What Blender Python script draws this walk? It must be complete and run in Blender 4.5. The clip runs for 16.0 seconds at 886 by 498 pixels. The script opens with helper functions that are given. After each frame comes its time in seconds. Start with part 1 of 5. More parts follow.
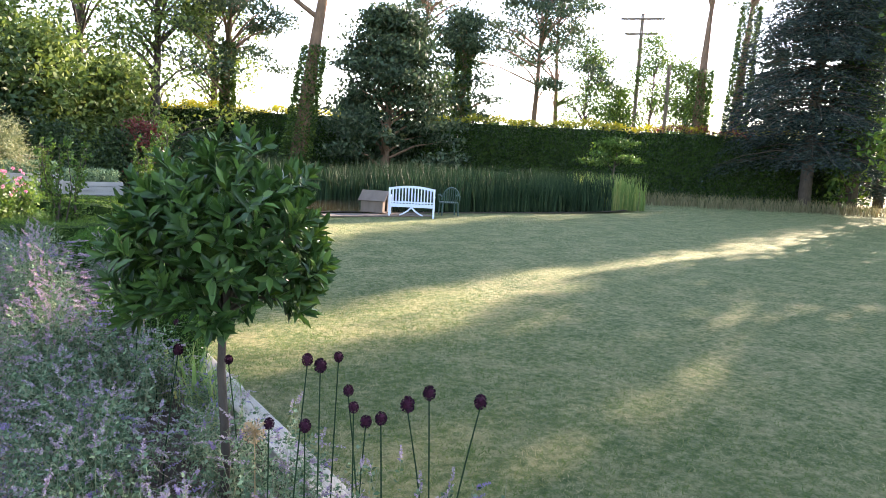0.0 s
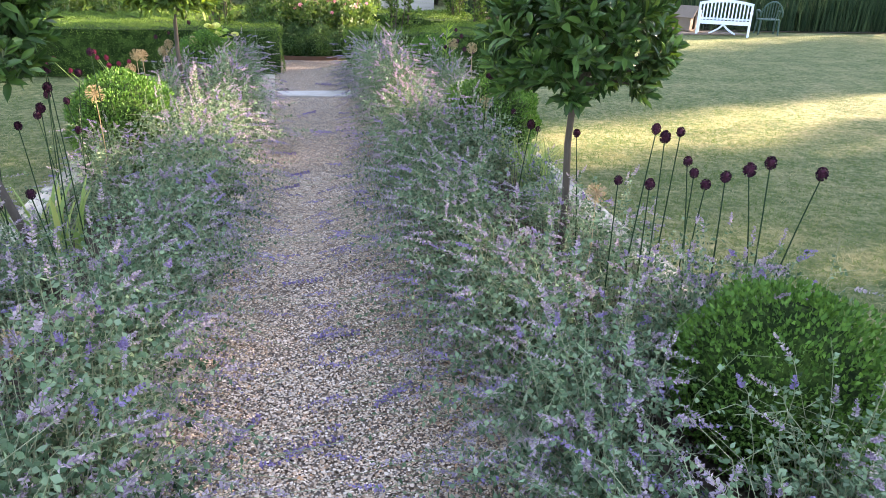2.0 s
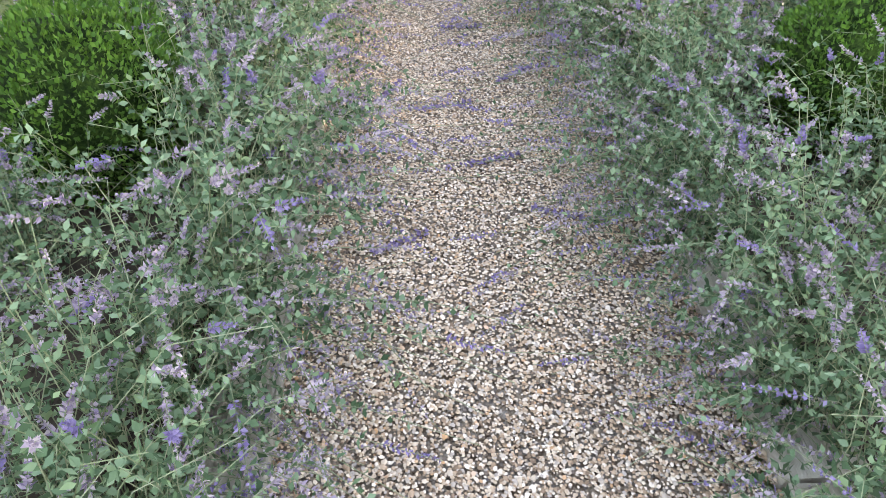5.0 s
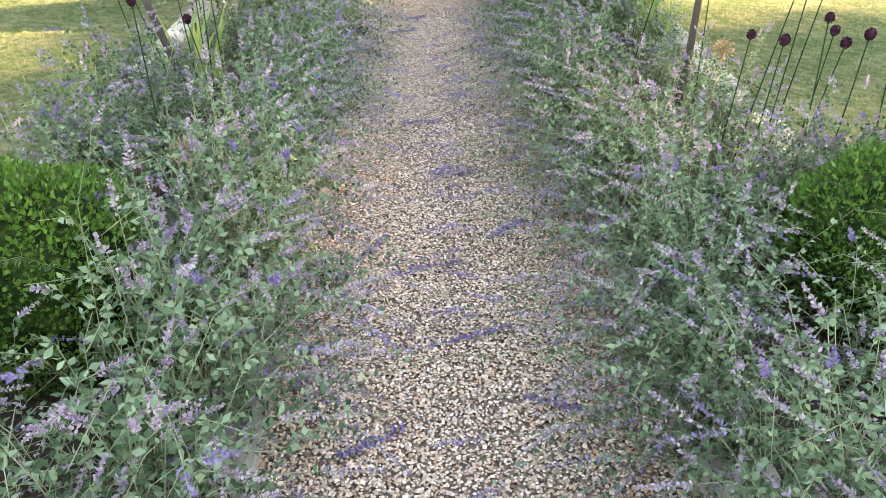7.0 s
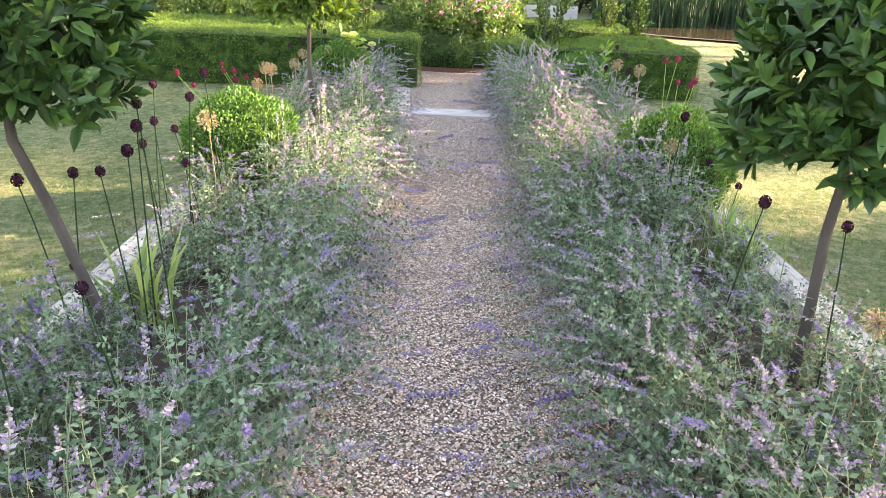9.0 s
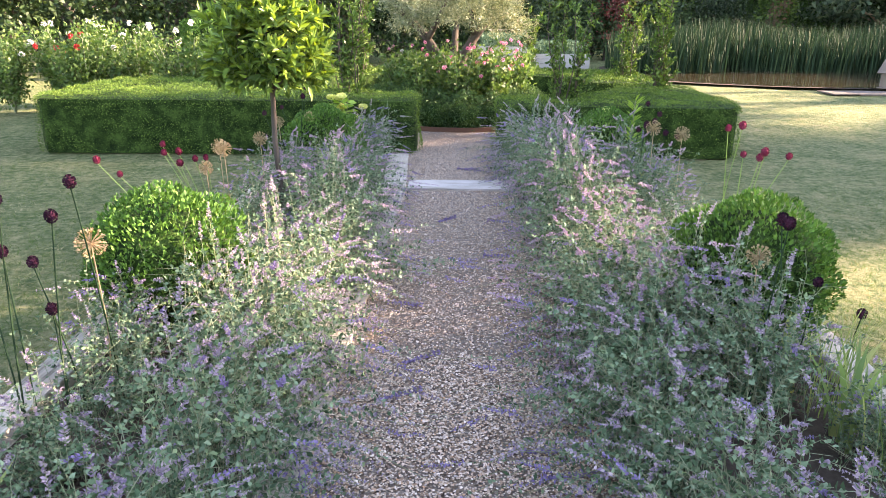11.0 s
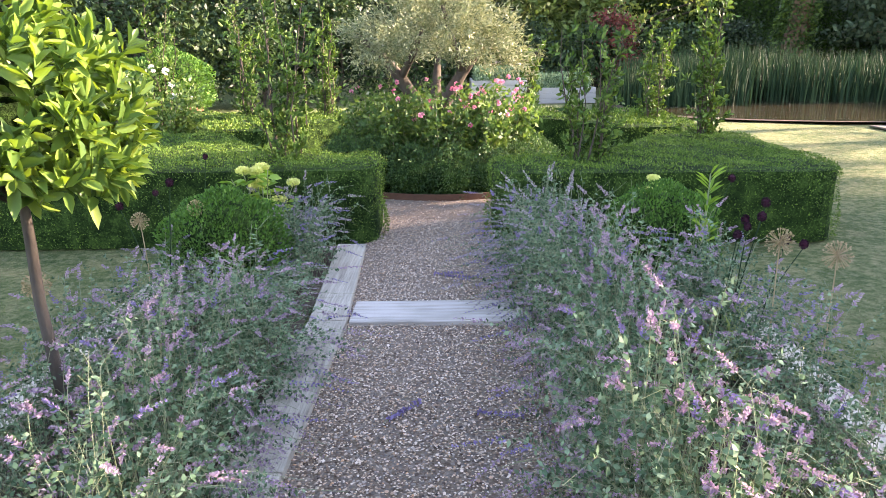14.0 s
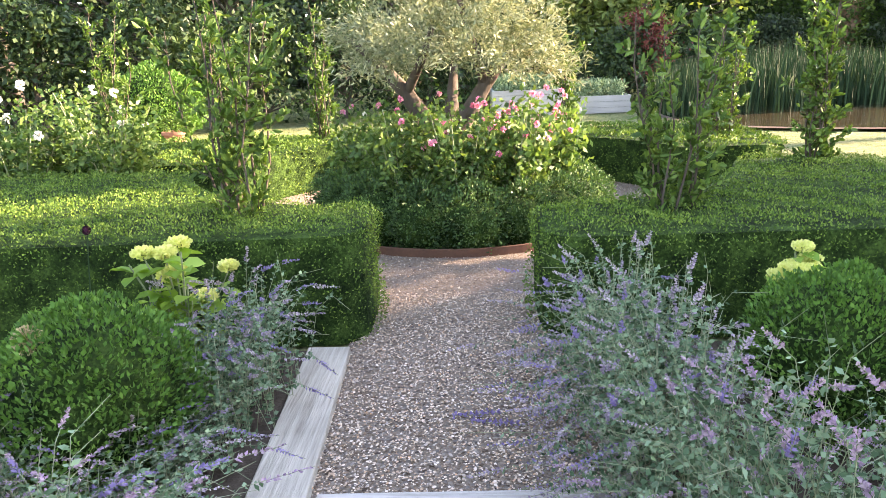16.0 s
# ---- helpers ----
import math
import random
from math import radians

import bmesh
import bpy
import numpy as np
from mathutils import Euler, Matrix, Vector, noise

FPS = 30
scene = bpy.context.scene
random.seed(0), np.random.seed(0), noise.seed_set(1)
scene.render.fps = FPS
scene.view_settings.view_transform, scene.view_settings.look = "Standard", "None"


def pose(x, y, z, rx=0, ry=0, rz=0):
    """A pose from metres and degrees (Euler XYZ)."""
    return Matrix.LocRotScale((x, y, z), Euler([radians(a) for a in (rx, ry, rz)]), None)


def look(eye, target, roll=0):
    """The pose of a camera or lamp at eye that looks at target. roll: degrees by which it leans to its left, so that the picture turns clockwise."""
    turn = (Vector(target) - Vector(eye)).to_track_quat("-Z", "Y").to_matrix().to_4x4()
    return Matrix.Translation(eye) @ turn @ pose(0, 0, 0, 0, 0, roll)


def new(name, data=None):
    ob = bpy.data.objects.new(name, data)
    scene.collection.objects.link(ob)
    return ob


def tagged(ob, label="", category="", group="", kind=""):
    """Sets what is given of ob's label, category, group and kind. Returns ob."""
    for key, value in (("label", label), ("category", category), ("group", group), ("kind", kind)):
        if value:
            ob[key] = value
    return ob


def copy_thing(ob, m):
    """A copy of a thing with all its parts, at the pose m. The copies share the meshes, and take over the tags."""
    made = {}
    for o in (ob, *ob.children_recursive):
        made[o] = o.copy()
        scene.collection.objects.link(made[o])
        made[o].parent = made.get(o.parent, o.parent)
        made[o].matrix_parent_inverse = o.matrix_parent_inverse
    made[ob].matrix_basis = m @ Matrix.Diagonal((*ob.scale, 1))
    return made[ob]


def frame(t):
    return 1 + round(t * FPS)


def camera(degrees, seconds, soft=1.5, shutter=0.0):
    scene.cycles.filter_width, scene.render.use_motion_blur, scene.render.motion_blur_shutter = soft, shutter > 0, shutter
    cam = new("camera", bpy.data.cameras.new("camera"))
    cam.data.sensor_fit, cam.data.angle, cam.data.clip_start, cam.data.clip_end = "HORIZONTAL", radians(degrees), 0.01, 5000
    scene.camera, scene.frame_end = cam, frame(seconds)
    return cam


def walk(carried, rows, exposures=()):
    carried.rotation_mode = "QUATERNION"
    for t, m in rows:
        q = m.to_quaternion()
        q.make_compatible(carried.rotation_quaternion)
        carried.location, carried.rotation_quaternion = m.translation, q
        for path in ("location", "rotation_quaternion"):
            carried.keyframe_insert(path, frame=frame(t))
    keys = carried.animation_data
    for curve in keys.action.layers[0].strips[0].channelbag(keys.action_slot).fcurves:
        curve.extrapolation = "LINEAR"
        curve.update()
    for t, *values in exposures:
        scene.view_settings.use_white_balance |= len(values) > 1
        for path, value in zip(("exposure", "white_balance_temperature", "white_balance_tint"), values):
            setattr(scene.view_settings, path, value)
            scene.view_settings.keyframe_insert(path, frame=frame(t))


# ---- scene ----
cam = camera(65.2, 16.0, soft=0.55)
PATH = [
    (0, (0.425, -8.682, 1.773), (1.525, -7.031, 1.516), 3.0),
    (0.5, (0.32, -8.656, 1.73), (1.24, -6.918, 1.366), 3.0),
    (1, (0.207, -8.693, 1.699), (0.931, -6.893, 1.214), 2.6),
    (1.5, (0.091, -8.873, 1.662), (0.607, -7.041, 1.046), 2.1),
    (2, (-0.034, -9.067, 1.639), (0.315, -7.252, 0.875), 1.8),
    (2.5, (-0.192, -9.258, 1.588), (0.081, -7.504, 0.667), 1.6),
    (3, (-0.272, -9.403, 1.555), (-0.048, -7.732, 0.48), 2.2),
    (3.5, (-0.208, -9.524, 1.502), (-0.096, -7.928, 0.302), 3.2),
    (5.8, (-0.287, -9.642, 1.582), (-0.178, -8.16, 0.243), 2.2),
    (6, (-0.282, -9.608, 1.586), (-0.173, -8.1, 0.277), 2.3),
    (6.5, (-0.235, -9.445, 1.612), (-0.132, -7.866, 0.389), 2.5),
    (7, (-0.178, -9.26, 1.631), (-0.087, -7.606, 0.512), 2.5),
    (7.5, (-0.184, -9.026, 1.628), (-0.111, -7.305, 0.612), 2.5),
    (8, (-0.212, -8.679, 1.644), (-0.17, -6.903, 0.725), 2.1),
    (8.5, (-0.2, -8.341, 1.623), (-0.167, -6.525, 0.785), 2.4),
    (9, (-0.143, -7.973, 1.645), (-0.124, -6.125, 0.881), 2.4),
    (9.5, (-0.163, -7.576, 1.641), (-0.162, -5.706, 0.931), 2.2),
    (10, (-0.145, -7.179, 1.635), (-0.158, -5.297, 0.96), 1.8),
    (12.3, (0.067, -5.783, 1.62), (0.043, -3.882, 0.996), -0.8),
    (12.5, (0.07, -5.588, 1.614), (0.048, -3.686, 0.994), -0.8),
    (13, (0.123, -5.036, 1.621), (0.107, -3.131, 1.01), -0.8),
    (13.5, (0.131, -4.49, 1.624), (0.113, -2.578, 1.036), -0.9),
    (14, (0.138, -3.917, 1.612), (0.109, -1.997, 1.052), -0.7),
    (14.5, (0.161, -3.385, 1.643), (0.114, -1.461, 1.099), -0.7),
    (15, (0.146, -2.895, 1.641), (0.077, -0.968, 1.111), -0.9),
    (15.5, (0.131, -2.38, 1.59), (0.057, -0.452, 1.064), -1.3),
    (16, (0.112, -1.894, 1.562), (0.023, 0.032, 1.03), -2.4),
]
walk(cam, [(t, look(eye, target, roll)) for t, eye, target, roll in PATH], [(0, 2.75, 7200, 29), (1.5, 3.03, 7400, 31), (3, 3.42, 8900, 26), (7, 3.55, 9500, 26), (9.5, 3.42, 8300, 33), (12.5, 3.08, 7600, 34), (14, 3.1, 7500, 32), (15, 3.3, 7700, 32), (16, 3.42, 8100, 31)])

# ---- world and sun ----
SUN_AZ, SUN_EL = radians(73), radians(20)
world = bpy.data.worlds.new("world")
scene.world = world
world.use_nodes = True
wn = world.node_tree.nodes
sky = wn.new("ShaderNodeTexSky")
sky.sky_type = "NISHITA"
sky.sun_disc = False
sky.sun_elevation, sky.sun_rotation = SUN_EL, SUN_AZ
sky.air_density, sky.dust_density, sky.ozone_density = 1.0, 0.15, 1.0
wn["Background"].inputs[1].default_value = 0.15
world.node_tree.links.new(sky.outputs[0], wn["Background"].inputs[0])
sun = new("sun", bpy.data.lights.new("sun", "SUN"))
sun.data.energy, sun.data.angle, sun.data.color = 4.5, radians(0.6), (1.0, 0.9, 0.74)
SUN_DIR = Vector((math.sin(SUN_AZ) * math.cos(SUN_EL), math.cos(SUN_AZ) * math.cos(SUN_EL), math.sin(SUN_EL)))
sun.matrix_world = look(SUN_DIR * 100, (0, 0, 0))

rng = np.random.default_rng(7)


# ---- mesh helpers ----
def mesh_np(name, V, F):
    V, F = np.asarray(V, np.float32), np.asarray(F, np.int32)
    me = bpy.data.meshes.new(name)
    k = F.shape[1]
    me.vertices.add(len(V))
    me.vertices.foreach_set("co", V.ravel())
    me.loops.add(F.size)
    me.loops.foreach_set("vertex_index", F.ravel())
    me.polygons.add(len(F))
    me.polygons.foreach_set("loop_start", np.arange(0, F.size, k, dtype=np.int32))
    me.polygons.foreach_set("loop_total", np.full(len(F), k, np.int32))
    me.update(calc_edges=True)
    return me


def put(name, me, mat, parent=None, label=""):
    ob = new(name, me)
    if mat and not me.materials:
        me.materials.append(mat)
    if parent:
        ob.parent = parent
    if label:
        ob["label"] = label
    if name in JOINED:
        ob["kind"] = "stuff"
    return ob


JOINED = {"stem_mass", "fresh_blossom", "foliage", "blossom", "crown_leaves", "leaves", "clipped_foliage", "needle_sprays", "face_leaves", "top_growth", "copper_growth", "ivy", "cane_mass", "branchwork", "grey_planting"}


def part(name, bm, mat, parent=None, label=""):
    me = bpy.data.meshes.new(name)
    bm.to_mesh(me)
    bm.free()
    return put(name, me, mat, parent, label)


def empty(name, m=None):
    ob = new(name)
    ob.empty_display_size = 0.2
    if m is not None:
        ob.matrix_world = m
    return ob


def unit(a):
    return a / np.maximum(np.linalg.norm(a, axis=-1, keepdims=True), 1e-9)


def rand_dirs(n):
    return unit(rng.normal(size=(n, 3)))


def leaf_arrays(P, D, L, W, fold=0.25, long=False, up=None):
    """Leaves as folded blades: base P, direction D, length L, width W."""
    n = len(P)
    L = np.broadcast_to(np.asarray(L, float), (n,))[:, None]
    W = np.broadcast_to(np.asarray(W, float), (n,))[:, None]
    R = rand_dirs(n) if up is None else unit(np.broadcast_to(np.asarray(up, float), (n, 3)) + 0.35 * rng.normal(size=(n, 3)))
    S = unit(np.cross(D, R))
    N = np.cross(S, D)
    if not long:
        V = np.stack([P, P + D * L * .45 + S * W * .5 + N * W * fold, P + D * L, P + D * L * .45 - S * W * .5 + N * W * fold], 1)
        F = np.arange(n * 4).reshape(n, 4)
        return V.reshape(-1, 3), F
    tip = P + D * L * .97 - N * L * .12
    V = np.stack([P, P + D * L * .3 + S * W * .44 + N * W * fold, P + D * L * .65 + S * W * .42 + N * W * fold * .7, tip,
                  P + D * L * .65 - S * W * .42 + N * W * fold * .7, P + D * L * .3 - S * W * .44 + N * W * fold], 1)
    i = np.arange(n)[:, None] * 6
    F = np.concatenate([i + [[0, 1, 2, 3]], i + [[0, 3, 4, 5]]], 0)
    return V.reshape(-1, 3), F


def join_arrays(parts):
    Vs, Fs, o = [], [], 0
    for V, F in parts:
        Vs.append(V)
        Fs.append(F + o)
        o += len(V)
    return np.concatenate(Vs), np.concatenate(Fs)


def tube_arrays(pts, rad, sides=5):
    """One tapering tube along pts."""
    pts = np.asarray(pts, float)
    k = len(pts)
    rad = np.broadcast_to(np.asarray(rad, float), (k,))
    T = unit(np.gradient(pts, axis=0))
    ref = np.where(np.abs(T[:, 2:3]) > .9, [[1., 0, 0]], [[0, 0, 1.]])
    A = unit(np.cross(T, ref))
    B = np.cross(T, A)
    th = np.linspace(0, 2 * np.pi, sides, endpoint=False)
    V = pts[:, None] + rad[:, None, None] * (np.cos(th)[None, :, None] * A[:, None] + np.sin(th)[None, :, None] * B[:, None])
    F = [[i * sides + j, i * sides + (j + 1) % sides, (i + 1) * sides + (j + 1) % sides, (i + 1) * sides + j] for i in range(k - 1) for j in range(sides)]
    return V.reshape(-1, 3), np.array(F)


def stems_arrays(C, rad, sides=3):
    """Many tubes at once: C is (n, k, 3), rad (k,)."""
    n, k, _ = C.shape
    T = unit(np.gradient(C, axis=1))
    ref = np.where(np.abs(T[..., 2:3]) > .9, np.array([1., 0, 0]), np.array([0, 0, 1.]))
    A = unit(np.cross(T, ref))
    B = np.cross(T, A)
    th = np.linspace(0, 2 * np.pi, sides, endpoint=False)
    r = np.asarray(rad, float)[None, :, None, None]
    V = C[:, :, None] + r * (np.cos(th)[:, None] * A[:, :, None] + np.sin(th)[:, None] * B[:, :, None])
    q = np.array([[i * sides + j, i * sides + (j + 1) % sides, (i + 1) * sides + (j + 1) % sides, (i + 1) * sides + j] for i in range(k - 1) for j in range(sides)])
    F = (np.arange(n) * k * sides)[:, None, None] + q[None]
    return V.reshape(-1, 3), F.reshape(-1, 4)


def box_bm(bm, x0, x1, y0, y1, z0, z1, bevel=0.0, wob=0.0):
    g = bmesh.ops.create_cube(bm, size=1)
    for v in g["verts"]:
        v.co = Vector((x0 + (v.co.x + .5) * (x1 - x0), y0 + (v.co.y + .5) * (y1 - y0), z0 + (v.co.z + .5) * (z1 - z0)))
        if wob:
            v.co += Vector((random.uniform(-wob, wob), random.uniform(-wob, wob), random.uniform(-wob, wob)))
    if bevel:
        es = {e for v in g["verts"] for e in v.link_edges}
        bmesh.ops.bevel(bm, geom=list(es), offset=bevel, segments=2, affect="EDGES", profile=.6)
    return bm


def boxed(name, x0, x1, y0, y1, z0, z1, mat, parent=None, bevel=0.006, label="", wob=0.0):
    return part(name, box_bm(bmesh.new(), x0, x1, y0, y1, z0, z1, bevel, wob), mat, parent, label)


# ---- materials ----
def mat_base(name):
    m = bpy.data.materials.new(name)
    m.use_nodes = True
    return m, m.node_tree.nodes, m.node_tree.links, m.node_tree.nodes["Principled BSDF"]


def ramp(n, stops):
    r = n.new("ShaderNodeValToRGB")
    e = r.color_ramp.elements
    while len(e) < len(stops):
        e.new(0.5)
    for i, (p, c) in enumerate(stops):
        e[i].position, e[i].color = p, (*c, 1)
    return r


def leaf_mat(name, stops, rough=0.55, trans=0.3, spec=0.3, nscale=2.2, rw=.75, nw=.7):
    """Leaf: colour by leaf (island) and a broad noise, with light coming through."""
    m, n, l, p = mat_base(name)
    g = n.new("ShaderNodeNewGeometry")
    r = ramp(n, stops)
    tc = n.new("ShaderNodeTexCoord")
    nz = n.new("ShaderNodeTexNoise")
    nz.inputs["Scale"].default_value, nz.inputs["Detail"].default_value = nscale, 5
    l.new(tc.outputs["Object"], nz.inputs["Vector"])
    ad = n.new("ShaderNodeMath")
    ad.operation = "MULTIPLY_ADD"
    ad.inputs[1].default_value = rw
    mu = n.new("ShaderNodeMath")
    mu.operation = "MULTIPLY_ADD"
    mu.inputs[1].default_value, mu.inputs[2].default_value = nw, .5 - .5 * rw - .5 * nw
    l.new(nz.outputs[0], mu.inputs[0])
    l.new(g.outputs["Random Per Island"], ad.inputs[0])
    l.new(mu.outputs[0], ad.inputs[2])
    l.new(ad.outputs[0], r.inputs[0])
    l.new(r.outputs[0], p.inputs["Base Color"])
    p.inputs["Roughness"].default_value = rough
    p.inputs["Specular IOR Level"].default_value = spec * .55
    if trans:
        t = n.new("ShaderNodeBsdfTranslucent")
        hs = n.new("ShaderNodeHueSaturation")
        hs.inputs["Hue"].default_value, hs.inputs["Saturation"].default_value, hs.inputs["Value"].default_value = 0.485, 1.15, 1.5
        l.new(r.outputs[0], hs.inputs["Color"])
        l.new(hs.outputs[0], t.inputs[0])
        mx = n.new("ShaderNodeMixShader")
        mx.inputs[0].default_value = trans
        l.new(p.outputs[0], mx.inputs[1])
        l.new(t.outputs[0], mx.inputs[2])
        l.new(mx.outputs[0], n["Material Output"].inputs[0])
    return m


def surf_mat(name, stops, scale=6.0, detail=8, rough=0.8, bump=0.3, stretch=(1, 1, 1), second=None, metal=0.0, obrand=0.0):
    """Surface with a grain noise, a broad stain noise and bump."""
    m, n, l, p = mat_base(name)
    tc = n.new("ShaderNodeTexCoord")
    mp = n.new("ShaderNodeMapping")
    mp.inputs["Scale"].default_value = stretch
    l.new(tc.outputs["Object"], mp.inputs[0])
    nz = n.new("ShaderNodeTexNoise")
    nz.inputs["Scale"].default_value, nz.inputs["Detail"].default_value = scale, detail
    nz.inputs["Roughness"].default_value = 0.65
    l.new(mp.outputs[0], nz.inputs["Vector"])
    big = n.new("ShaderNodeTexNoise")
    big.inputs["Scale"].default_value = scale * 0.13
    l.new(tc.outputs["Object"], big.inputs["Vector"])
    ad = n.new("ShaderNodeMath")
    ad.operation = "MULTIPLY_ADD"
    ad.inputs[1].default_value = 0.55
    mu = n.new("ShaderNodeMath")
    mu.operation = "MULTIPLY"
    mu.inputs[1].default_value = 0.45
    l.new(big.outputs[0], mu.inputs[0])
    l.new(nz.outputs[0], ad.inputs[0])
    l.new(mu.outputs[0], ad.inputs[2])
    last = ad.outputs[0]
    if obrand:
        oi = n.new("ShaderNodeObjectInfo")
        a2 = n.new("ShaderNodeMath")
        a2.operation = "MULTIPLY_ADD"
        a2.inputs[1].default_value = obrand
        l.new(oi.outputs["Random"], a2.inputs[0])
        l.new(last, a2.inputs[2])
        last = a2.outputs[0]
    r = ramp(n, stops)
    l.new(last, r.inputs[0])
    l.new(r.outputs[0], p.inputs["Base Color"])
    p.inputs["Roughness"].default_value, p.inputs["Metallic"].default_value = rough, metal
    bp = n.new("ShaderNodeBump")
    bp.inputs["Strength"].default_value, bp.inputs["Distance"].default_value = bump, 0.02
    l.new(nz.outputs[0], bp.inputs["Height"])
    l.new(bp.outputs[0], p.inputs["Normal"])
    if rough >= .8:
        p.inputs["Specular IOR Level"].default_value = .2
    return m


M_CAT = leaf_mat("catmint_leaf", [(0.0, (.03, .064, .03)), (.4, (.09, .16, .082)), (.75, (.195, .285, .168)), (1, (.27, .37, .16))], .7, .12, .2)
M_CATS = leaf_mat("catmint_stem", [(0, (.16, .2, .1)), (1, (.3, .32, .2))], .7, 0)
M_FLO = leaf_mat("catmint_flower", [(0, (.19, .14, .215)), (.3, (.3, .235, .3)), (.65, (.41, .335, .36)), (1, (.52, .45, .42))], .7, .2, .2)
M_FLP = leaf_mat("catmint_flower_pale", [(0, (.25, .165, .26)), (.4, (.37, .255, .32)), (.75, (.45, .33, .36)), (1, (.5, .41, .37))], .7, .15, .2)
M_FLV = leaf_mat("catmint_flower_fresh", [(0, (.17, .125, .26)), (.6, (.26, .2, .34)), (1, (.36, .3, .42))], .7, .2, .2)
M_BOX = leaf_mat("box_leaf", [(0, (.03, .085, .018)), (.5, (.068, .17, .032)), (1, (.13, .27, .052))], .55, .14, .25)
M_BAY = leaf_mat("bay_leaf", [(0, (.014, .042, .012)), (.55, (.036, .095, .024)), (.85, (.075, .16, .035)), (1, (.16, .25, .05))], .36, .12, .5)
# lighter copy of the bay leaf: young growth plus sunlight put into the colour
M_BAYY = leaf_mat("bay_young_sunlit_leaf", [(0, (.03, .07, .018)), (.4, (.09, .17, .035)), (.8, (.2, .31, .055)), (1, (.34, .43, .1))], .38, .25, .45)
M_HEDGE = leaf_mat("box_hedge_leaf", [(0, (.028, .068, .014)), (.5, (.08, .155, .027)), (1, (.19, .28, .055))], .6, .1, .2)
M_RINGB = leaf_mat("dark_box_leaf", [(0, (.018, .045, .018)), (.5, (.045, .1, .034)), (1, (.1, .19, .05))], .55, .12, .25)
# solid filler inside foliage; the shade between leaves is put into its dark greens
M_CORE = surf_mat("inner_foliage_shade", [(.38, (.006, .014, .004)), (.5, (.019, .043, .009)), (.6, (.048, .095, .02))], 55, rough=.9, bump=1.0)
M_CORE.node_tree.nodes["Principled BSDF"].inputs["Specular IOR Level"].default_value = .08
M_DARKH = leaf_mat("tall_hedge_leaf", [(0, (.008, .019, .009)), (.6, (.02, .04, .016)), (1, (.055, .085, .024))], .5, .08, .4)
M_TIPH = leaf_mat("hedge_new_growth", [(0, (.1, .15, .02)), (.6, (.24, .25, .04)), (1, (.34, .3, .05))], .5, .4, .3)
M_REDH = leaf_mat("red_new_growth", [(0, (.08, .025, .022)), (1, (.24, .075, .055))], .5, .2, .3)
M_OLIVE = leaf_mat("olive_leaf", [(0, (.06, .085, .04)), (.5, (.16, .19, .09)), (1, (.33, .35, .2))], .45, .18, .4)
M_TREE = leaf_mat("broadleaf", [(0, (.02, .05, .013)), (.5, (.06, .125, .025)), (1, (.15, .24, .05))], .5, .2, .3)
# dark leaf for back trees and shrubs: their shade is put into the colour
M_TREE_SHADE = leaf_mat("shade_darkened_leaf", [(0, (.012, .028, .01)), (.55, (.03, .06, .02)), (1, (.075, .12, .035))], .5, .1, .35)
M_TREEY = leaf_mat("pale_broadleaf", [(0, (.04, .075, .022)), (.5, (.1, .155, .04)), (1, (.21, .27, .085))], .5, .28, .3)
M_PINE = leaf_mat("pine_needles", [(0, (.02, .04, .02)), (.6, (.05, .085, .045)), (1, (.11, .14, .07))], .6, .15, .3)
M_FIR = leaf_mat("blue_conifer_needles", [(0, (.01, .022, .019)), (.6, (.03, .05, .043)), (1, (.07, .098, .078))], .6, .12, .3)
M_IVY = leaf_mat("ivy_leaf", [(0, (.02, .05, .012)), (.6, (.05, .1, .02)), (1, (.13, .2, .04))], .45, .2, .4)
# reed greens darkened: shade lying on the reeds is put into the colour
M_REED = leaf_mat("reed_leaf", [(0, (.01, .026, .013)), (.6, (.025, .054, .024)), (1, (.065, .105, .042))], .6, .06, .12)
M_REEDD = leaf_mat("dry_grass", [(0, (.09, .1, .05)), (1, (.25, .22, .12))], .7, .3, .2)
M_ROSEL = leaf_mat("rose_leaf", [(0, (.03, .07, .02)), (.5, (.07, .14, .035)), (1, (.15, .22, .06))], .45, .3, .4)
M_PINK = leaf_mat("pink_petal", [(0, (.55, .12, .24)), (.5, (.7, .3, .4)), (1, (.75, .5, .48))], .6, .3, .2)
M_WHITE = leaf_mat("white_petal", [(0, (.7, .66, .58)), (1, (.82, .8, .74))], .6, .3, .2)
M_RED = leaf_mat("red_petal", [(0, (.4, .04, .04)), (1, (.65, .12, .08))], .6, .2, .2)
M_HYD = leaf_mat("hydrangea_leaf", [(0, (.12, .25, .04)), (1, (.28, .42, .09))], .5, .4, .3)
M_HYF = leaf_mat("hydrangea_flower", [(0, (.5, .55, .16)), (1, (.75, .74, .34))], .6, .3, .2)
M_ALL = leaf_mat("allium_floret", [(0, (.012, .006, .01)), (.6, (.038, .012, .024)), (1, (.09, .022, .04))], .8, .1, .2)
# crimson copy of the floret colour, with the sunlight on these heads put in
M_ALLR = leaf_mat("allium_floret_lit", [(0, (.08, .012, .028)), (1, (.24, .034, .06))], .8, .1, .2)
M_SEED = leaf_mat("dry_seed_head", [(0, (.3, .22, .12)), (1, (.52, .42, .25))], .8, .3, .2)
M_IRIS = leaf_mat("sword_leaf", [(0, (.1, .19, .06)), (.6, (.2, .3, .1)), (1, (.42, .42, .16))], .5, .4, .3)
M_BARK = surf_mat("bark", [(.2, (.03, .024, .018)), (.8, (.13, .105, .08))], 18, stretch=(1, 1, .25), bump=.8, rough=.95)
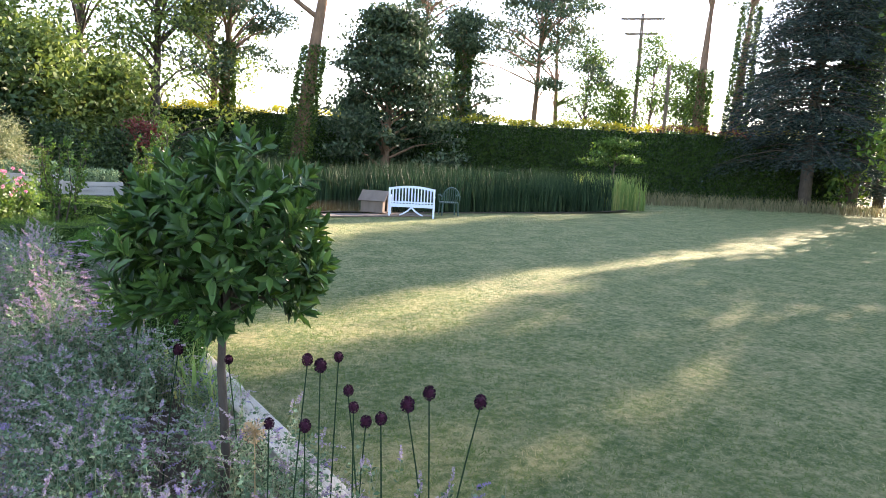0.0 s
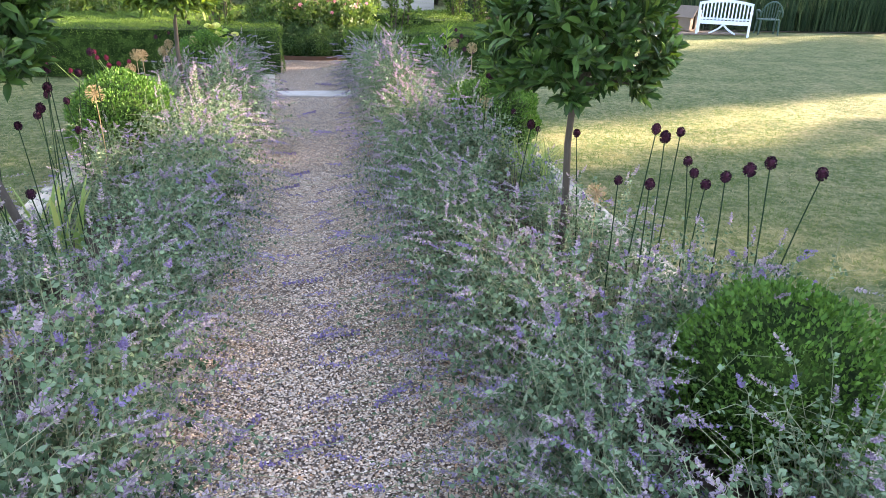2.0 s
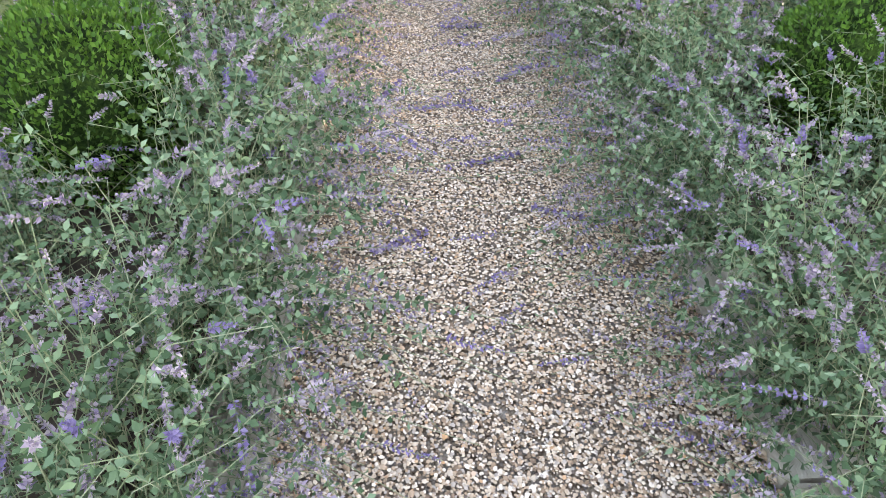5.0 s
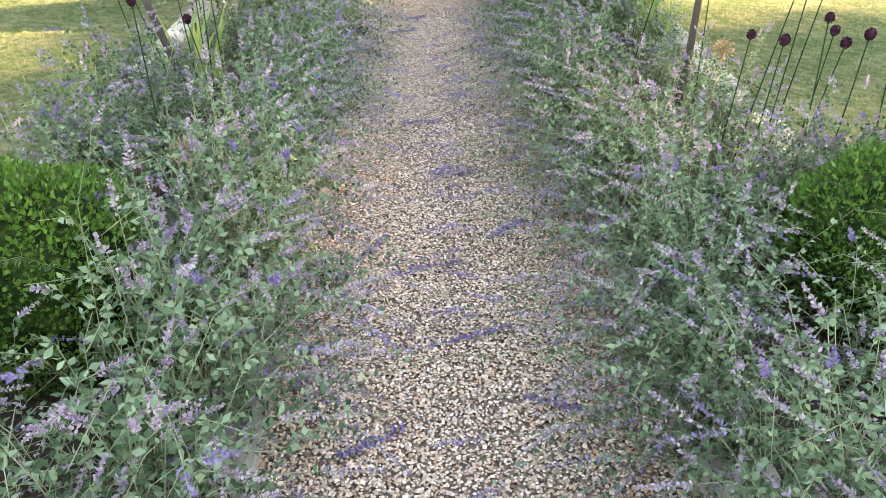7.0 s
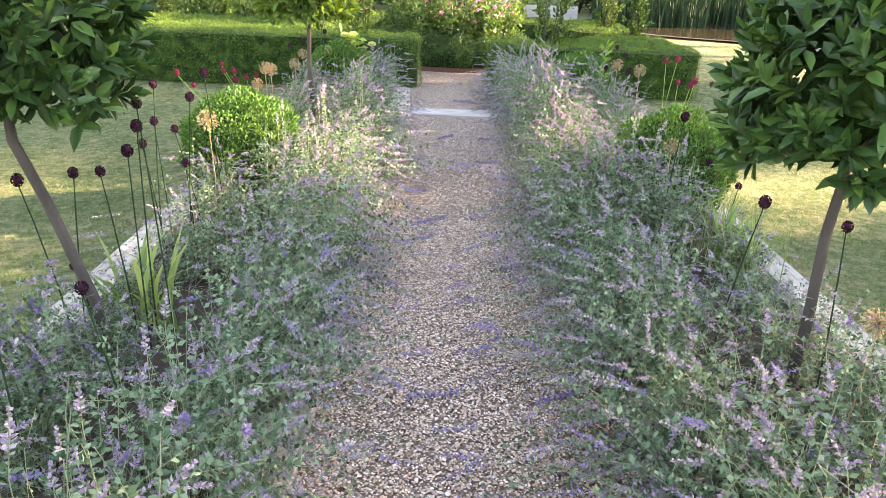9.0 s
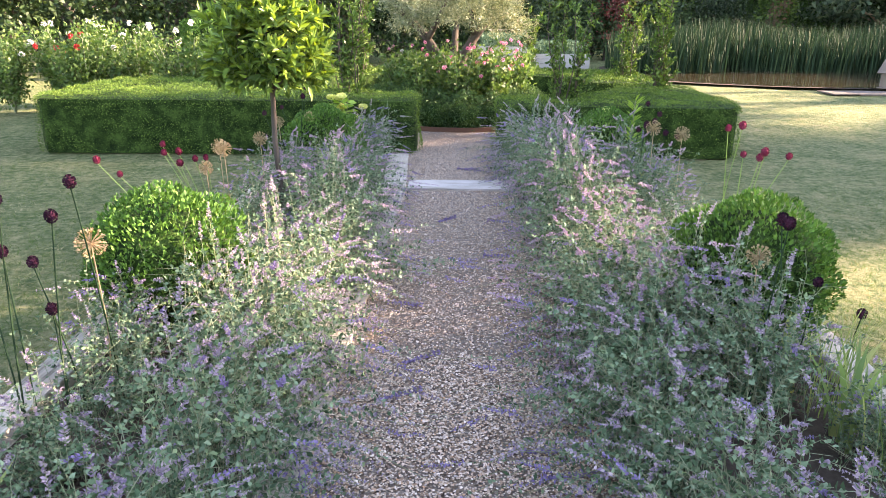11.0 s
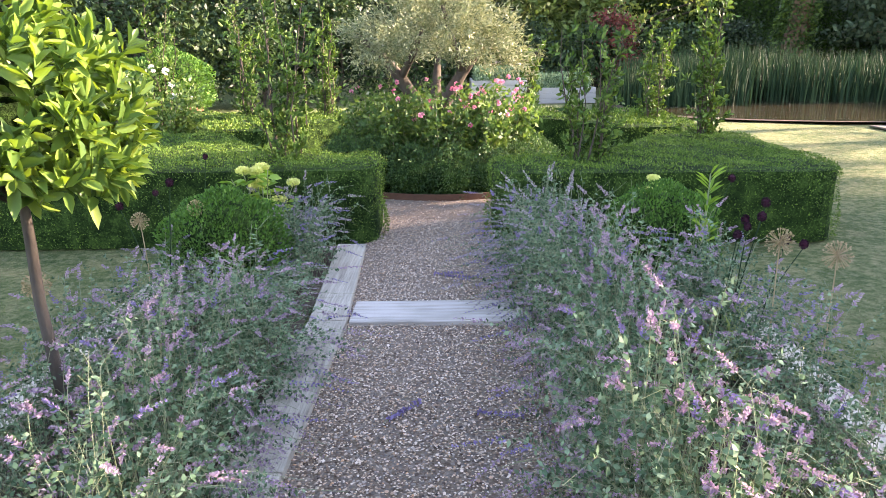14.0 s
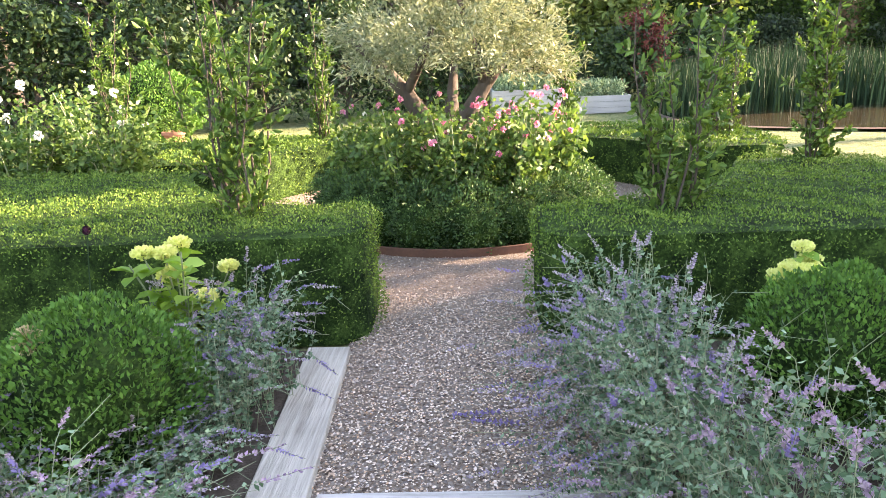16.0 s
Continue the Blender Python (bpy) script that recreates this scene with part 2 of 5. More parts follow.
M_PBARK = surf_mat("pine_bark", [(.2, (.07, .045, .03)), (.8, (.26, .17, .11))], 8, stretch=(1, 1, .3), bump=.8, rough=.95)
M_BAYB = surf_mat("bay_bark", [(.2, (.035, .03, .024)), (.8, (.12, .1, .08))], 25, stretch=(1, 1, .3), bump=.6, rough=.9)
M_WOOD = surf_mat("weathered_oak", [(.36, (.13, .11, .08)), (.47, (.34, .305, .235)), (.64, (.5, .455, .36))], 22, stretch=(1.6, .08, 1.6), bump=.9, rough=.85, obrand=.12)
M_WOODX = surf_mat("weathered_oak_cross", [(.38, (.13, .115, .09)), (.46, (.36, .33, .27)), (.62, (.52, .48, .41))], 22, stretch=(.08, 1.6, 1.6), bump=.9, rough=.85, obrand=.12)
M_GRASS = leaf_mat("grass_blade", [(0, (.06, .12, .034)), (.45, (.115, .175, .052)), (.7, (.22, .235, .1)), (1, (.4, .36, .2))], .8, .3, .15, 3.0, .5, 2.4)
M_PLANK = surf_mat("grey_timber", [(.25, (.2, .19, .17)), (.8, (.4, .39, .36))], 10, stretch=(.15, 1, 1.5), bump=.4, rough=.9, obrand=.15)
M_BRICK = surf_mat("red_brick", [(.2, (.25, .1, .06)), (.8, (.45, .2, .13))], 18, bump=.4, rough=.9, obrand=.2)
M_STONE = surf_mat("pale_coping", [(.2, (.35, .32, .27)), (.8, (.55, .5, .44))], 12, bump=.3, rough=.85)
M_RUST = surf_mat("rusted_steel", [(.2, (.09, .045, .03)), (.8, (.2, .1, .06))], 25, bump=.3, rough=.9)
M_SOIL = surf_mat("soil", [(.2, (.03, .022, .015)), (.8, (.11, .085, .06))], 30, bump=1.0, rough=1)
M_BENCH = surf_mat("pale_blue_paint", [(.2, (.5, .6, .68)), (.8, (.66, .74, .8))], 9, bump=.1, rough=.5)
M_CHAIRM = surf_mat("dark_green_plastic", [(.2, (.02, .06, .05)), (.8, (.04, .1, .08))], 9, bump=.1, rough=.4)
M_POLE = surf_mat("pole_timber", [(.2, (.1, .08, .06)), (.8, (.22, .18, .14))], 6, stretch=(1, 1, .2), bump=.3, rough=.9)

# ---- ground ----
def lawn_material():
    m, n, l, p = mat_base("lawn")
    tc = n.new("ShaderNodeTexCoord")

    def noise_at(scale, detail=4, rough=.6):
        z = n.new("ShaderNodeTexNoise")
        z.inputs["Scale"].default_value, z.inputs["Detail"].default_value, z.inputs["Roughness"].default_value = scale, detail, rough
        l.new(tc.outputs["Object"], z.inputs["Vector"])
        return z
    big, mid, fine, tuft = noise_at(1.6, 7, .72), noise_at(9, 6, .75), noise_at(70, 4, .8), noise_at(15, 8, .85)
    r1 = ramp(n, [(.44, (.065, .12, .032)), (.5, (.16, .2, .068)), (.57, (.34, .31, .145))])
    r2 = ramp(n, [(.4, (.04, .078, .022)), (.5, (.17, .21, .08)), (.6, (.42, .375, .205))])
    a = n.new("ShaderNodeMath")
    a.operation = "MULTIPLY_ADD"
    a.inputs[1].default_value = .5
    b = n.new("ShaderNodeMath")
    b.operation = "MULTIPLY"
    b.inputs[1].default_value = .5
    l.new(mid.outputs[0], b.inputs[0])
    l.new(big.outputs[0], a.inputs[0])
    l.new(b.outputs[0], a.inputs[2])
    l.new(a.outputs[0], r1.inputs[0])
    l.new(tuft.outputs[0], r2.inputs[0])
    mx = n.new("ShaderNodeMix")
    mx.data_type = "RGBA"
    mx.inputs[0].default_value = .5
    l.new(r1.outputs[0], mx.inputs[6])
    l.new(r2.outputs[0], mx.inputs[7])
    l.new(mx.outputs[2], p.inputs["Base Color"])
    p.inputs["Roughness"].default_value, p.inputs["Specular IOR Level"].default_value = .9, .15
    bp = n.new("ShaderNodeBump")
    bp.inputs["Strength"].default_value, bp.inputs["Distance"].default_value = 1.0, .05
    l.new(fine.outputs[0], bp.inputs["Height"])
    l.new(bp.outputs[0], p.inputs["Normal"])
    return m


def gravel_material(name, island):
    m, n, l, p = mat_base(name)
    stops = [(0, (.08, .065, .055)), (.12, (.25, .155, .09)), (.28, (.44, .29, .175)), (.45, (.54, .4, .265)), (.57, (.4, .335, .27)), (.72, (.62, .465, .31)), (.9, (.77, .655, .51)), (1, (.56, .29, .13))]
    # bed takes the stone colours darkened, putting the shade of the gaps into it
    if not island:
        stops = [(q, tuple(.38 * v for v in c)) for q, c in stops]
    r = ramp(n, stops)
    if island:
        g = n.new("ShaderNodeNewGeometry")
        l.new(g.outputs["Random Per Island"], r.inputs[0])
    else:
        tc = n.new("ShaderNodeTexCoord")
        v = n.new("ShaderNodeTexVoronoi")
        v.inputs["Scale"].default_value = 75
        l.new(tc.outputs["Object"], v.inputs["Vector"])
        l.new(v.outputs["Color"], r.inputs[0])
        bp = n.new("ShaderNodeBump")
        bp.inputs["Strength"].default_value, bp.inputs["Distance"].default_value = 1, .012
        bp.invert = True
        l.new(v.outputs["Distance"], bp.inputs["Height"])
        l.new(bp.outputs[0], p.inputs["Normal"])
    l.new(r.outputs[0], p.inputs["Base Color"])
    p.inputs["Roughness"].default_value = .75
    return m


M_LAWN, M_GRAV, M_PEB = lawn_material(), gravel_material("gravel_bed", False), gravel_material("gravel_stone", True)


def sheet(name, outline, z, mat, label="", category=""):
    bm = bmesh.new()
    vs = [bm.verts.new((x, y, z)) for x, y in outline]
    f = bm.faces.new(vs)
    if f.normal.z < 0:
        f.normal_flip()
    bmesh.ops.triangulate(bm, faces=[f])
    return tagged(part(name, bm, mat), label, category, kind="structure")


def ground_sheet():
    xs = np.concatenate([[-3000, -900, -300, -120], np.linspace(-60, 60, 121), [120, 300, 900, 3000]])
    X, Y = np.meshgrid(xs, xs, indexing="ij")
    near = (np.abs(X) < 55) & (np.abs(Y) < 55) & ~((np.abs(X) < 8) & (Y > -14) & (Y < 14))
    Z = np.where(near, .03 * np.sin(X * .31) * np.cos(Y * .27), 0) - .012
    V = np.stack([X, Y, Z], -1).reshape(-1, 3)
    k = len(xs)
    i = np.arange(k * k).reshape(k, k)
    F = np.stack([i[:-1, :-1], i[1:, :-1], i[1:, 1:], i[:-1, 1:]], -1).reshape(-1, 4)
    tagged(put("ground", mesh_np("ground", V, F), M_LAWN), "mown lawn with dry straw-coloured patches", "lawn", kind="structure")


ground_sheet()
C0 = Vector((0.0, 4.95, 0))
R_BED, R_RING = 1.42, 2.5
PX = 0.6
circ = lambda r, k=64: [(C0.x + r * math.cos(2 * math.pi * i / k), C0.y + r * math.sin(2 * math.pi * i / k)) for i in range(k)]
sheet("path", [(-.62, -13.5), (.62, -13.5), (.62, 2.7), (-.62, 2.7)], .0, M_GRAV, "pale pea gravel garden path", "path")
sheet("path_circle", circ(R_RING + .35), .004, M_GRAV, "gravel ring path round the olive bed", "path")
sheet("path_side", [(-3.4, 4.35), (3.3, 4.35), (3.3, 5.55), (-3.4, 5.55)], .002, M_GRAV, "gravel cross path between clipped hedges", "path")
for sx in (-1, 1):
    sheet("flower_bed_soil", sorted([(sx * .76, -11.2), (sx * 1.76, -11.2)]) + sorted([(sx * .76, 1.62), (sx * 1.76, 1.62)], reverse=True), .03, M_SOIL, "dark soil of a flower border", "soil")


def pebbles(name, x0, x1, y0, y1, count, mask=None):
    x, y = rng.uniform(x0, x1, count), rng.uniform(y0, y1, count)
    if mask is not None:
        k = mask(x, y)
        x, y = x[k], y[k]
    c = len(x)
    s = rng.uniform(.0032, .007, c) * (1 + .5 * (rng.random(c) > .9))
    O = np.array([[1, 0, 0], [.3, .95, .1], [-.9, .4, 0], [-.6, -.8, .1], [.5, -.9, 0], [0.1, 0, .75], [0, .1, -.6]])
    a = rng.uniform(0, 6.28, c)
    st = rng.uniform(.65, 1.0, (c, 1))
    lx = O[None, :, 0] * s[:, None]
    ly = O[None, :, 1] * s[:, None] * st
    lz = O[None, :, 2] * s[:, None] * rng.uniform(.6, 1.0, (c, 1))
    tilt = rng.normal(0, .3, (c, 1))
    V = np.stack([lx * np.cos(a)[:, None] - ly * np.sin(a)[:, None] + x[:, None], lx * np.sin(a)[:, None] + ly * np.cos(a)[:, None] + y[:, None],
                  lz + lx * tilt + rng.uniform(.001, .008, (c, 1)) + .006], -1).reshape(-1, 3)
    q = np.array([[i, (i + 1) % 5, 5] for i in range(5)])
    F = (np.arange(c) * 7)[:, None, None] + q[None]
    return tagged(put(name, mesh_np(name, V, F.reshape(-1, 3)), M_PEB), "loose pale and tan pea shingle", "gravel", kind="stuff")


pebbles("gravel", -.64, .66, -9.2, -6.4, 62000)
pebbles("gravel_middle", -.61, .61, -6.4, -3.5, 46000)
pebbles("gravel_far", -.61, .61, -3.5, 2.6, 38000)
pebbles("gravel_ring", -2.7, 2.7, 2.3, 7.6, 20000, lambda x, y: (np.hypot(x - C0.x, y - C0.y) > R_BED + .03) & (np.hypot(x - C0.x, y - C0.y) < R_RING + .1))


# ---- timber edging ----
def sleeper(name, x0, x1, y0, y1, z0, z1, mat, label):
    return tagged(boxed(name, x0, x1, y0, y1, z0, z1, mat, bevel=.008, wob=.004), label, "sleeper", "timber sleepers edging the border")


def skewed(ob, y0, y1, d0, d1):
    for v in ob.data.vertices:
        v.co.x += d0 + (d1 - d0) * (v.co.y - y0) / (y1 - y0)


EDGE_Y = (-11.2, -8.8, -6.4, -4.0, -1.6, -.06, 1.64)
EDGE_SHIFT = {-1: (0, 0, 0, .03, .07, .095, .012), 1: (.05, .05, .01, -.02, 0, 0, 0)}
for sx in (-1, 1):
    for i, (y, y2) in enumerate(zip(EDGE_Y, EDGE_Y[1:])):
        a, b = sorted((sx * PX, sx * (PX + .23)))
        skewed(sleeper("timber_sleeper", a, b, y + .004, y2 - .004, -.05, .045, M_WOOD, "weathered oak sleeper edging the gravel path"), y, y2, *EDGE_SHIFT[sx][i:i + 2])
        a, b = sorted((sx * 1.74, sx * 1.92))
        sleeper("timber_sleeper", a, b, y + .004, y2 - .004, -.05, .1, M_WOOD, "weathered oak sleeper between border and lawn")
sleeper("timber_step", -.495, .57, -.04, .32, -.05, .03, M_WOODX, "weathered flush timber board laid across the gravel path")

# ---- clipped box parterre ----
def in_poly(x, y, poly):
    inside = np.zeros(len(x), bool)
    j = len(poly) - 1
    for i in range(len(poly)):
        xi, yi, xj, yj = *poly[i], *poly[j]
        c = ((yi > y) != (yj > y)) & (x < (xj - xi) * (y - yi) / (yj - yi + 1e-12) + xi)
        inside ^= c
        j = i
    return inside


def hedge_block(poly, h, dens, label, name="box_hedge", leaf=.018, mat=None, z0=0.0):
    """Clipped hedge: solid core coloured as inner shade and a coat of small leaves, soft rounded edges."""
    poly = np.array(poly)
    root = tagged(empty(name, pose(*poly.mean(0), 0)), label, "hedge", "clipped box hedges of the parterre")
    c = poly.mean(0)
    bm = bmesh.new()
    inner = [(p - c) - unit((p - c)[None])[0] * .05 for p in poly]
    lo = [bm.verts.new((p[0], p[1], z0)) for p in inner]
    hi = [bm.verts.new((p[0], p[1], h - .05)) for p in inner]
    k = len(lo)
    for i in range(k):
        bm.faces.new((lo[i], lo[(i + 1) % k], hi[(i + 1) % k], hi[i]))
    f = bm.faces.new(hi)
    bmesh.ops.triangulate(bm, faces=[f])
    part("shade_core", bm, M_CORE, root)
    seg = np.roll(poly, -1, 0) - poly
    ln = np.linalg.norm(seg, axis=1)
    area = .5 * abs(np.sum(poly[:, 0] * np.roll(poly[:, 1], -1) - np.roll(poly[:, 0], -1) * poly[:, 1]))
    sgn = np.sign(np.sum(poly[:, 0] * np.roll(poly[:, 1], -1) - np.roll(poly[:, 0], -1) * poly[:, 1]))
    nt = int(area * dens * 1.1)
    x, y = rng.uniform(poly[:, 0].min(), poly[:, 0].max(), nt * 3), rng.uniform(poly[:, 1].min(), poly[:, 1].max(), nt * 3)
    ok = in_poly(x, y, poly)
    x, y = x[ok][:nt], y[ok][:nt]
    dedge = np.full(len(x), 9.0)
    for i in range(k):
        t = np.clip(((x - poly[i, 0]) * seg[i, 0] + (y - poly[i, 1]) * seg[i, 1]) / ln[i] ** 2, 0, 1)
        dedge = np.minimum(dedge, np.hypot(x - poly[i, 0] - t * seg[i, 0], y - poly[i, 1] - t * seg[i, 1]))
    wav = .02 * np.sin(x * 5.1 + 1) * np.cos(y * 4.3) + .012 * np.sin(x * 13 + y * 9)
    zt = h + wav - .09 * np.clip(1 - dedge / .12, 0, 1) ** 2 - rng.uniform(0, .03, len(x)) + .02 * (rng.random(len(x)) > .93)
    Pt, Nt = np.stack([x, y, zt], -1), np.tile([0, 0, 1.], (len(x), 1))
    # side leaves thinned so the shade-coloured core shows and darkens the faces
    ns = int(ln.sum() * (h - z0) * dens * .62)
    i = rng.choice(k, ns, p=ln / ln.sum())
    t = rng.random(ns)
    z = rng.uniform(z0, h - .02, ns)
    out = np.stack([seg[i, 1], -seg[i, 0]], -1) / ln[i, None] * sgn
    bul = .025 * np.sin(z * 9 + t * ln[i] * 4) - .05 * np.clip((z - h + .1) / .1, 0, 1) ** 2 - rng.uniform(0, .03, ns)
    xy = poly[i] + seg[i] * t[:, None] + out * bul[:, None]
    Ps, Ns = np.column_stack([xy, z]), np.column_stack([out, np.zeros(ns)])
    P, N = np.concatenate([Pt, Ps]), np.concatenate([Nt, Ns])
    P[:, :2] -= c
    D = unit(N * .7 + rand_dirs(len(P)) * .9 + [0, 0, .35])
    V, F = leaf_arrays(P, D, rng.uniform(.7, 1.3, len(P)) * leaf, rng.uniform(.7, 1.2, len(P)) * leaf * .62)
    put("clipped_foliage", mesh_np("clipped_foliage", V, F), mat or M_HEDGE, root)
    return root


def arc(a0, a1, r, k=14):
    return [(C0.x + r * math.cos(radians(a0 + (a1 - a0) * i / k)), C0.y + r * math.sin(radians(a0 + (a1 - a0) * i / k))) for i in range(k + 1)]


def corner(x, y, r, a0, k=5):
    return [(x + r * math.cos(radians(a0 + 90 * i / k)), y + r * math.sin(radians(a0 + 90 * i / k))) for i in range(k + 1)]


# front pair hug the path mouth; the ring path cuts a concave bite out of each
FRX = 3.45
front_right = corner(.67, 1.94, .22, 180) + corner(FRX - .3, 2.0, .3, -90) + [(FRX, 4.1), (3.2, 4.3), (2.45, 4.3)] + arc(-15, -76, R_RING)[1:] + [(.45, 2.42)]
hedge_block(front_right, .65, 3000, "clipped box hedge in shade beside the gravel path mouth")
front_left = [(-x, y) for x, y in corner(.69, 1.94, .22, 180) + [(5.0, 1.62), (5.2, 1.9), (5.2, 4.3), (2.45, 4.3)] + arc(-15, -76, R_RING)[1:] + [(.47, 2.42)]]
hedge_block(front_left[::-1], .69, 2700, "clipped box hedge with sunlit top beside the gravel path mouth")
back_right = arc(76, 15, R_RING) + [(3.3, 5.6), (3.6, 5.9), (3.6, 8.2), (.6, 8.2)]
hedge_block(back_right[::-1], .58, 1050, "sunlit clipped box hedge behind the olive bed", leaf=.033)
back_left = [(-x, y) for x, y in arc(76, 15, R_RING) + [(5.2, 5.6), (5.2, 7.0), (5.2, 8.2), (.6, 8.2)]]
hedge_block(back_left, .58, 1050, "sunlit clipped box hedge with rounded corner by the ring path", leaf=.033)


def ball_leaves(n, r, leaf, mat, name, root, squash=.9, zc=0.0, jag=.06, w=.6, long=False, updir=.3):
    d = rand_dirs(n)
    bump = 1 + jag * (np.sin(d[:, 0] * 7 + 1) * np.cos(d[:, 1] * 6) + .6 * np.sin(d[:, 2] * 9 + d[:, 0] * 5))
    rr = r * bump * (1 - .22 * rng.random(n) ** 2)
    P = d * rr[:, None] * [1, 1, squash] + [0, 0, zc]
    D = unit(d * .8 + rand_dirs(n) * .8 + [0, 0, updir])
    V, F = leaf_arrays(P, D, rng.uniform(.7, 1.25, n) * leaf, rng.uniform(.75, 1.15, n) * leaf * w, long=long)
    return put(name, mesh_np(name, V, F), mat, root)


def core_ball(r, zc, root, squash=.9, name="shade_core"):
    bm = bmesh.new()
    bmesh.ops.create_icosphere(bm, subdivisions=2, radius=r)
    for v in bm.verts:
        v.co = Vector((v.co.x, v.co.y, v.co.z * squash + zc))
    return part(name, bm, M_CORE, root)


def box_ball(x, y, r, h, label):
    root = tagged(empty("box_ball", pose(x, y, 0)), label, "shrub", "clipped box balls in the borders")
    core_ball(r * .86, h - r * .95, root, .95)
    ball_leaves(10500, r, .024, M_BOX, "leaves", root, .95, h - r * .95, .09, updir=.7)
    return root


b1 = box_ball(-1.36, -7.5, .36, .66, "clipped bright green box ball among catmint")
for x, y, rot, s in [(1.52, -7.25, 40, 1.0), (-1.53, -3.2, 80, 1.16), (1.5, -3.2, 130, 1.16), (-1.36, .48, 200, 1.1), (1.58, .75, 290, 1.05)]:
    copy_thing(b1, pose(x, y, 0, 0, 0, rot)).scale = (s, s, s)


def lawn_blades(name, x0, x1, y0, y1, n):
    x, y = rng.uniform(x0, x1, n), rng.uniform(y0, y1, n)
    far = np.clip((np.abs(x) - 3.0) / (max(abs(x0), abs(x1)) - 3.0), 0, 1) ** .8
    far = np.maximum(far, np.clip((y + 4.5) / (y1 + 4.5), 0, 1))
    ok = rng.random(n) > far
    x, y = x[ok], y[ok]
    n = len(x)
    P = np.column_stack([x, y, np.full(n, -.014)])
    D = unit(np.column_stack([rng.normal(0, .75, (n, 2)), np.full(n, .8)]))
    V, F = leaf_arrays(P, D, rng.uniform(.02, .045, n), rng.uniform(.003, .006, n), .2)
    tagged(put(name, mesh_np(name, V, F), M_GRASS), "short mown grass blades, partly dried to straw", "grass", kind="stuff")


lawn_blades("lawn_grass", 1.93, 6.5, -8.4, .5, 90000)
lawn_blades("lawn_grass_left", -5.2, -1.93, -7.4, 1.6, 45000)


# ---- border plants ----
def catmint_meshes(seed, H, spread, bias, stems, pale, floret, fresh, trail):
    """Arching stems with grey-green leaf pairs and whorled flower spikes; leans towards -x by bias, with some stems trailing low on that side."""
    r = np.random.default_rng(seed)
    K = 4
    t = np.linspace(0, 1, K)
    a = r.uniform(0, 2 * np.pi, stems)
    tilt = np.sqrt(r.random(stems))
    base = np.column_stack([r.normal(0, .09, stems), r.normal(0, .12, stems), np.full(stems, .03)])
    out = np.column_stack([np.cos(a) - bias * (.4 + .8 * r.random(stems)), np.sin(a), np.zeros(stems)])
    reach = spread * tilt * r.uniform(.75, 1.15, stems)
    top = H * np.sqrt(np.clip(1 - .72 * tilt ** 2, .05, 1)) * r.uniform(.8, 1.15, stems)
    tall = r.random(stems) < .35
    top = top * np.where(tall, 1.28, 1)
    reach = reach * np.where(tall, 1.15, 1)
    low = np.clip(-out[:, 0] * reach - .35, 0, 1)
    top = np.maximum(top * (1 - 1.1 * low), .06)
    up = stems - trail
    th = r.uniform(-.75, .75, stems)
    flat = np.arange(stems) >= up
    out[flat] = np.column_stack([-np.cos(th), np.sin(th), 0 * th])[flat]
    reach = np.where(flat, r.uniform(.34, .6, stems), reach)
    top = np.where(flat, r.uniform(.1, .24, stems), top)
    tilt = np.where(flat, 1.0, tilt)
    C = base[:, None] + out[:, None] * (reach[:, None] * t[None] ** 1.25)[..., None]
    C[..., 2] += top[:, None] * (1 - (1 - t[None]) ** (1.6 + 1.2 * tilt[:, None])) - (.12 * tilt ** 2)[:, None] * t[None] ** 3
    C[..., 2] = np.maximum(C[..., 2], .03)
    C[:, 1:-1] += r.normal(0, .008, (stems, K - 2, 3))
    S = stems_arrays(C, np.linspace(.0017, .001, K))

    def along(tt, idx):
        f = tt * (K - 1)
        i = np.minimum(f.astype(int), K - 2)
        w = (f - i)[:, None]
        p = C[idx, i] * (1 - w) + C[idx, i + 1] * w
        return p, unit(C[idx, i + 1] - C[idx, i])
    nl = 23
    idx = np.repeat(np.arange(stems), nl)
    tt = r.uniform(.05, .8, len(idx))
    p, d = along(tt, idx)
    side = unit(np.cross(d, unit(r.normal(size=(len(idx), 3)))))
    L = leaf_arrays(p, unit(side + d * .35), r.uniform(.017, .036, len(idx)) * (1.25 - .5 * tt), r.uniform(.011, .021, len(idx)) * (1.2 - .4 * tt), .2)

    def spikes(who):
        idx = np.repeat(who, floret)
        lev = r.integers(0, 10, len(idx)) / 10
        ln = np.linalg.norm(np.diff(C, axis=1), axis=-1).sum(1)
        sp = np.clip(np.where(tall | flat, .21, .14) / ln, .1, .6)[idx]
        p, d = along(np.clip(1 - sp + sp * lev + r.normal(0, .006, len(idx)), 0, 1), idx)
        side = unit(np.cross(d, unit(r.normal(size=(len(idx), 3)))))
        return mesh_np("catmint_flowers", *leaf_arrays(p, unit(side + d * .55), r.uniform(.009, .017, len(idx)) * (1.35 - .85 * lev), r.uniform(.006, .011, len(idx)), .3))
    roll = r.random(stems) * np.where(flat, .5, 1)
    return mesh_np("catmint_stems", *S), mesh_np("catmint_leaves", *L), spikes(np.nonzero(roll < .44)[0]), spikes(np.nonzero((roll > .44) & (roll < .44 + fresh))[0]), pale


def catmint(meshes, label):
    st, le, flo, new_flo, pale = meshes
    root = tagged(empty("catmint", pose(0, 0, 0)), label, "catmint", "catmint clumps along the path")
    put("stem_mass", st, M_CATS, root)
    put("foliage", le, M_CAT, root)
    put("blossom", flo, M_FLP if pale else M_FLO, root)
    put("fresh_blossom", new_flo, M_FLV, root, "fresh blue-violet flower spikes")
    return root


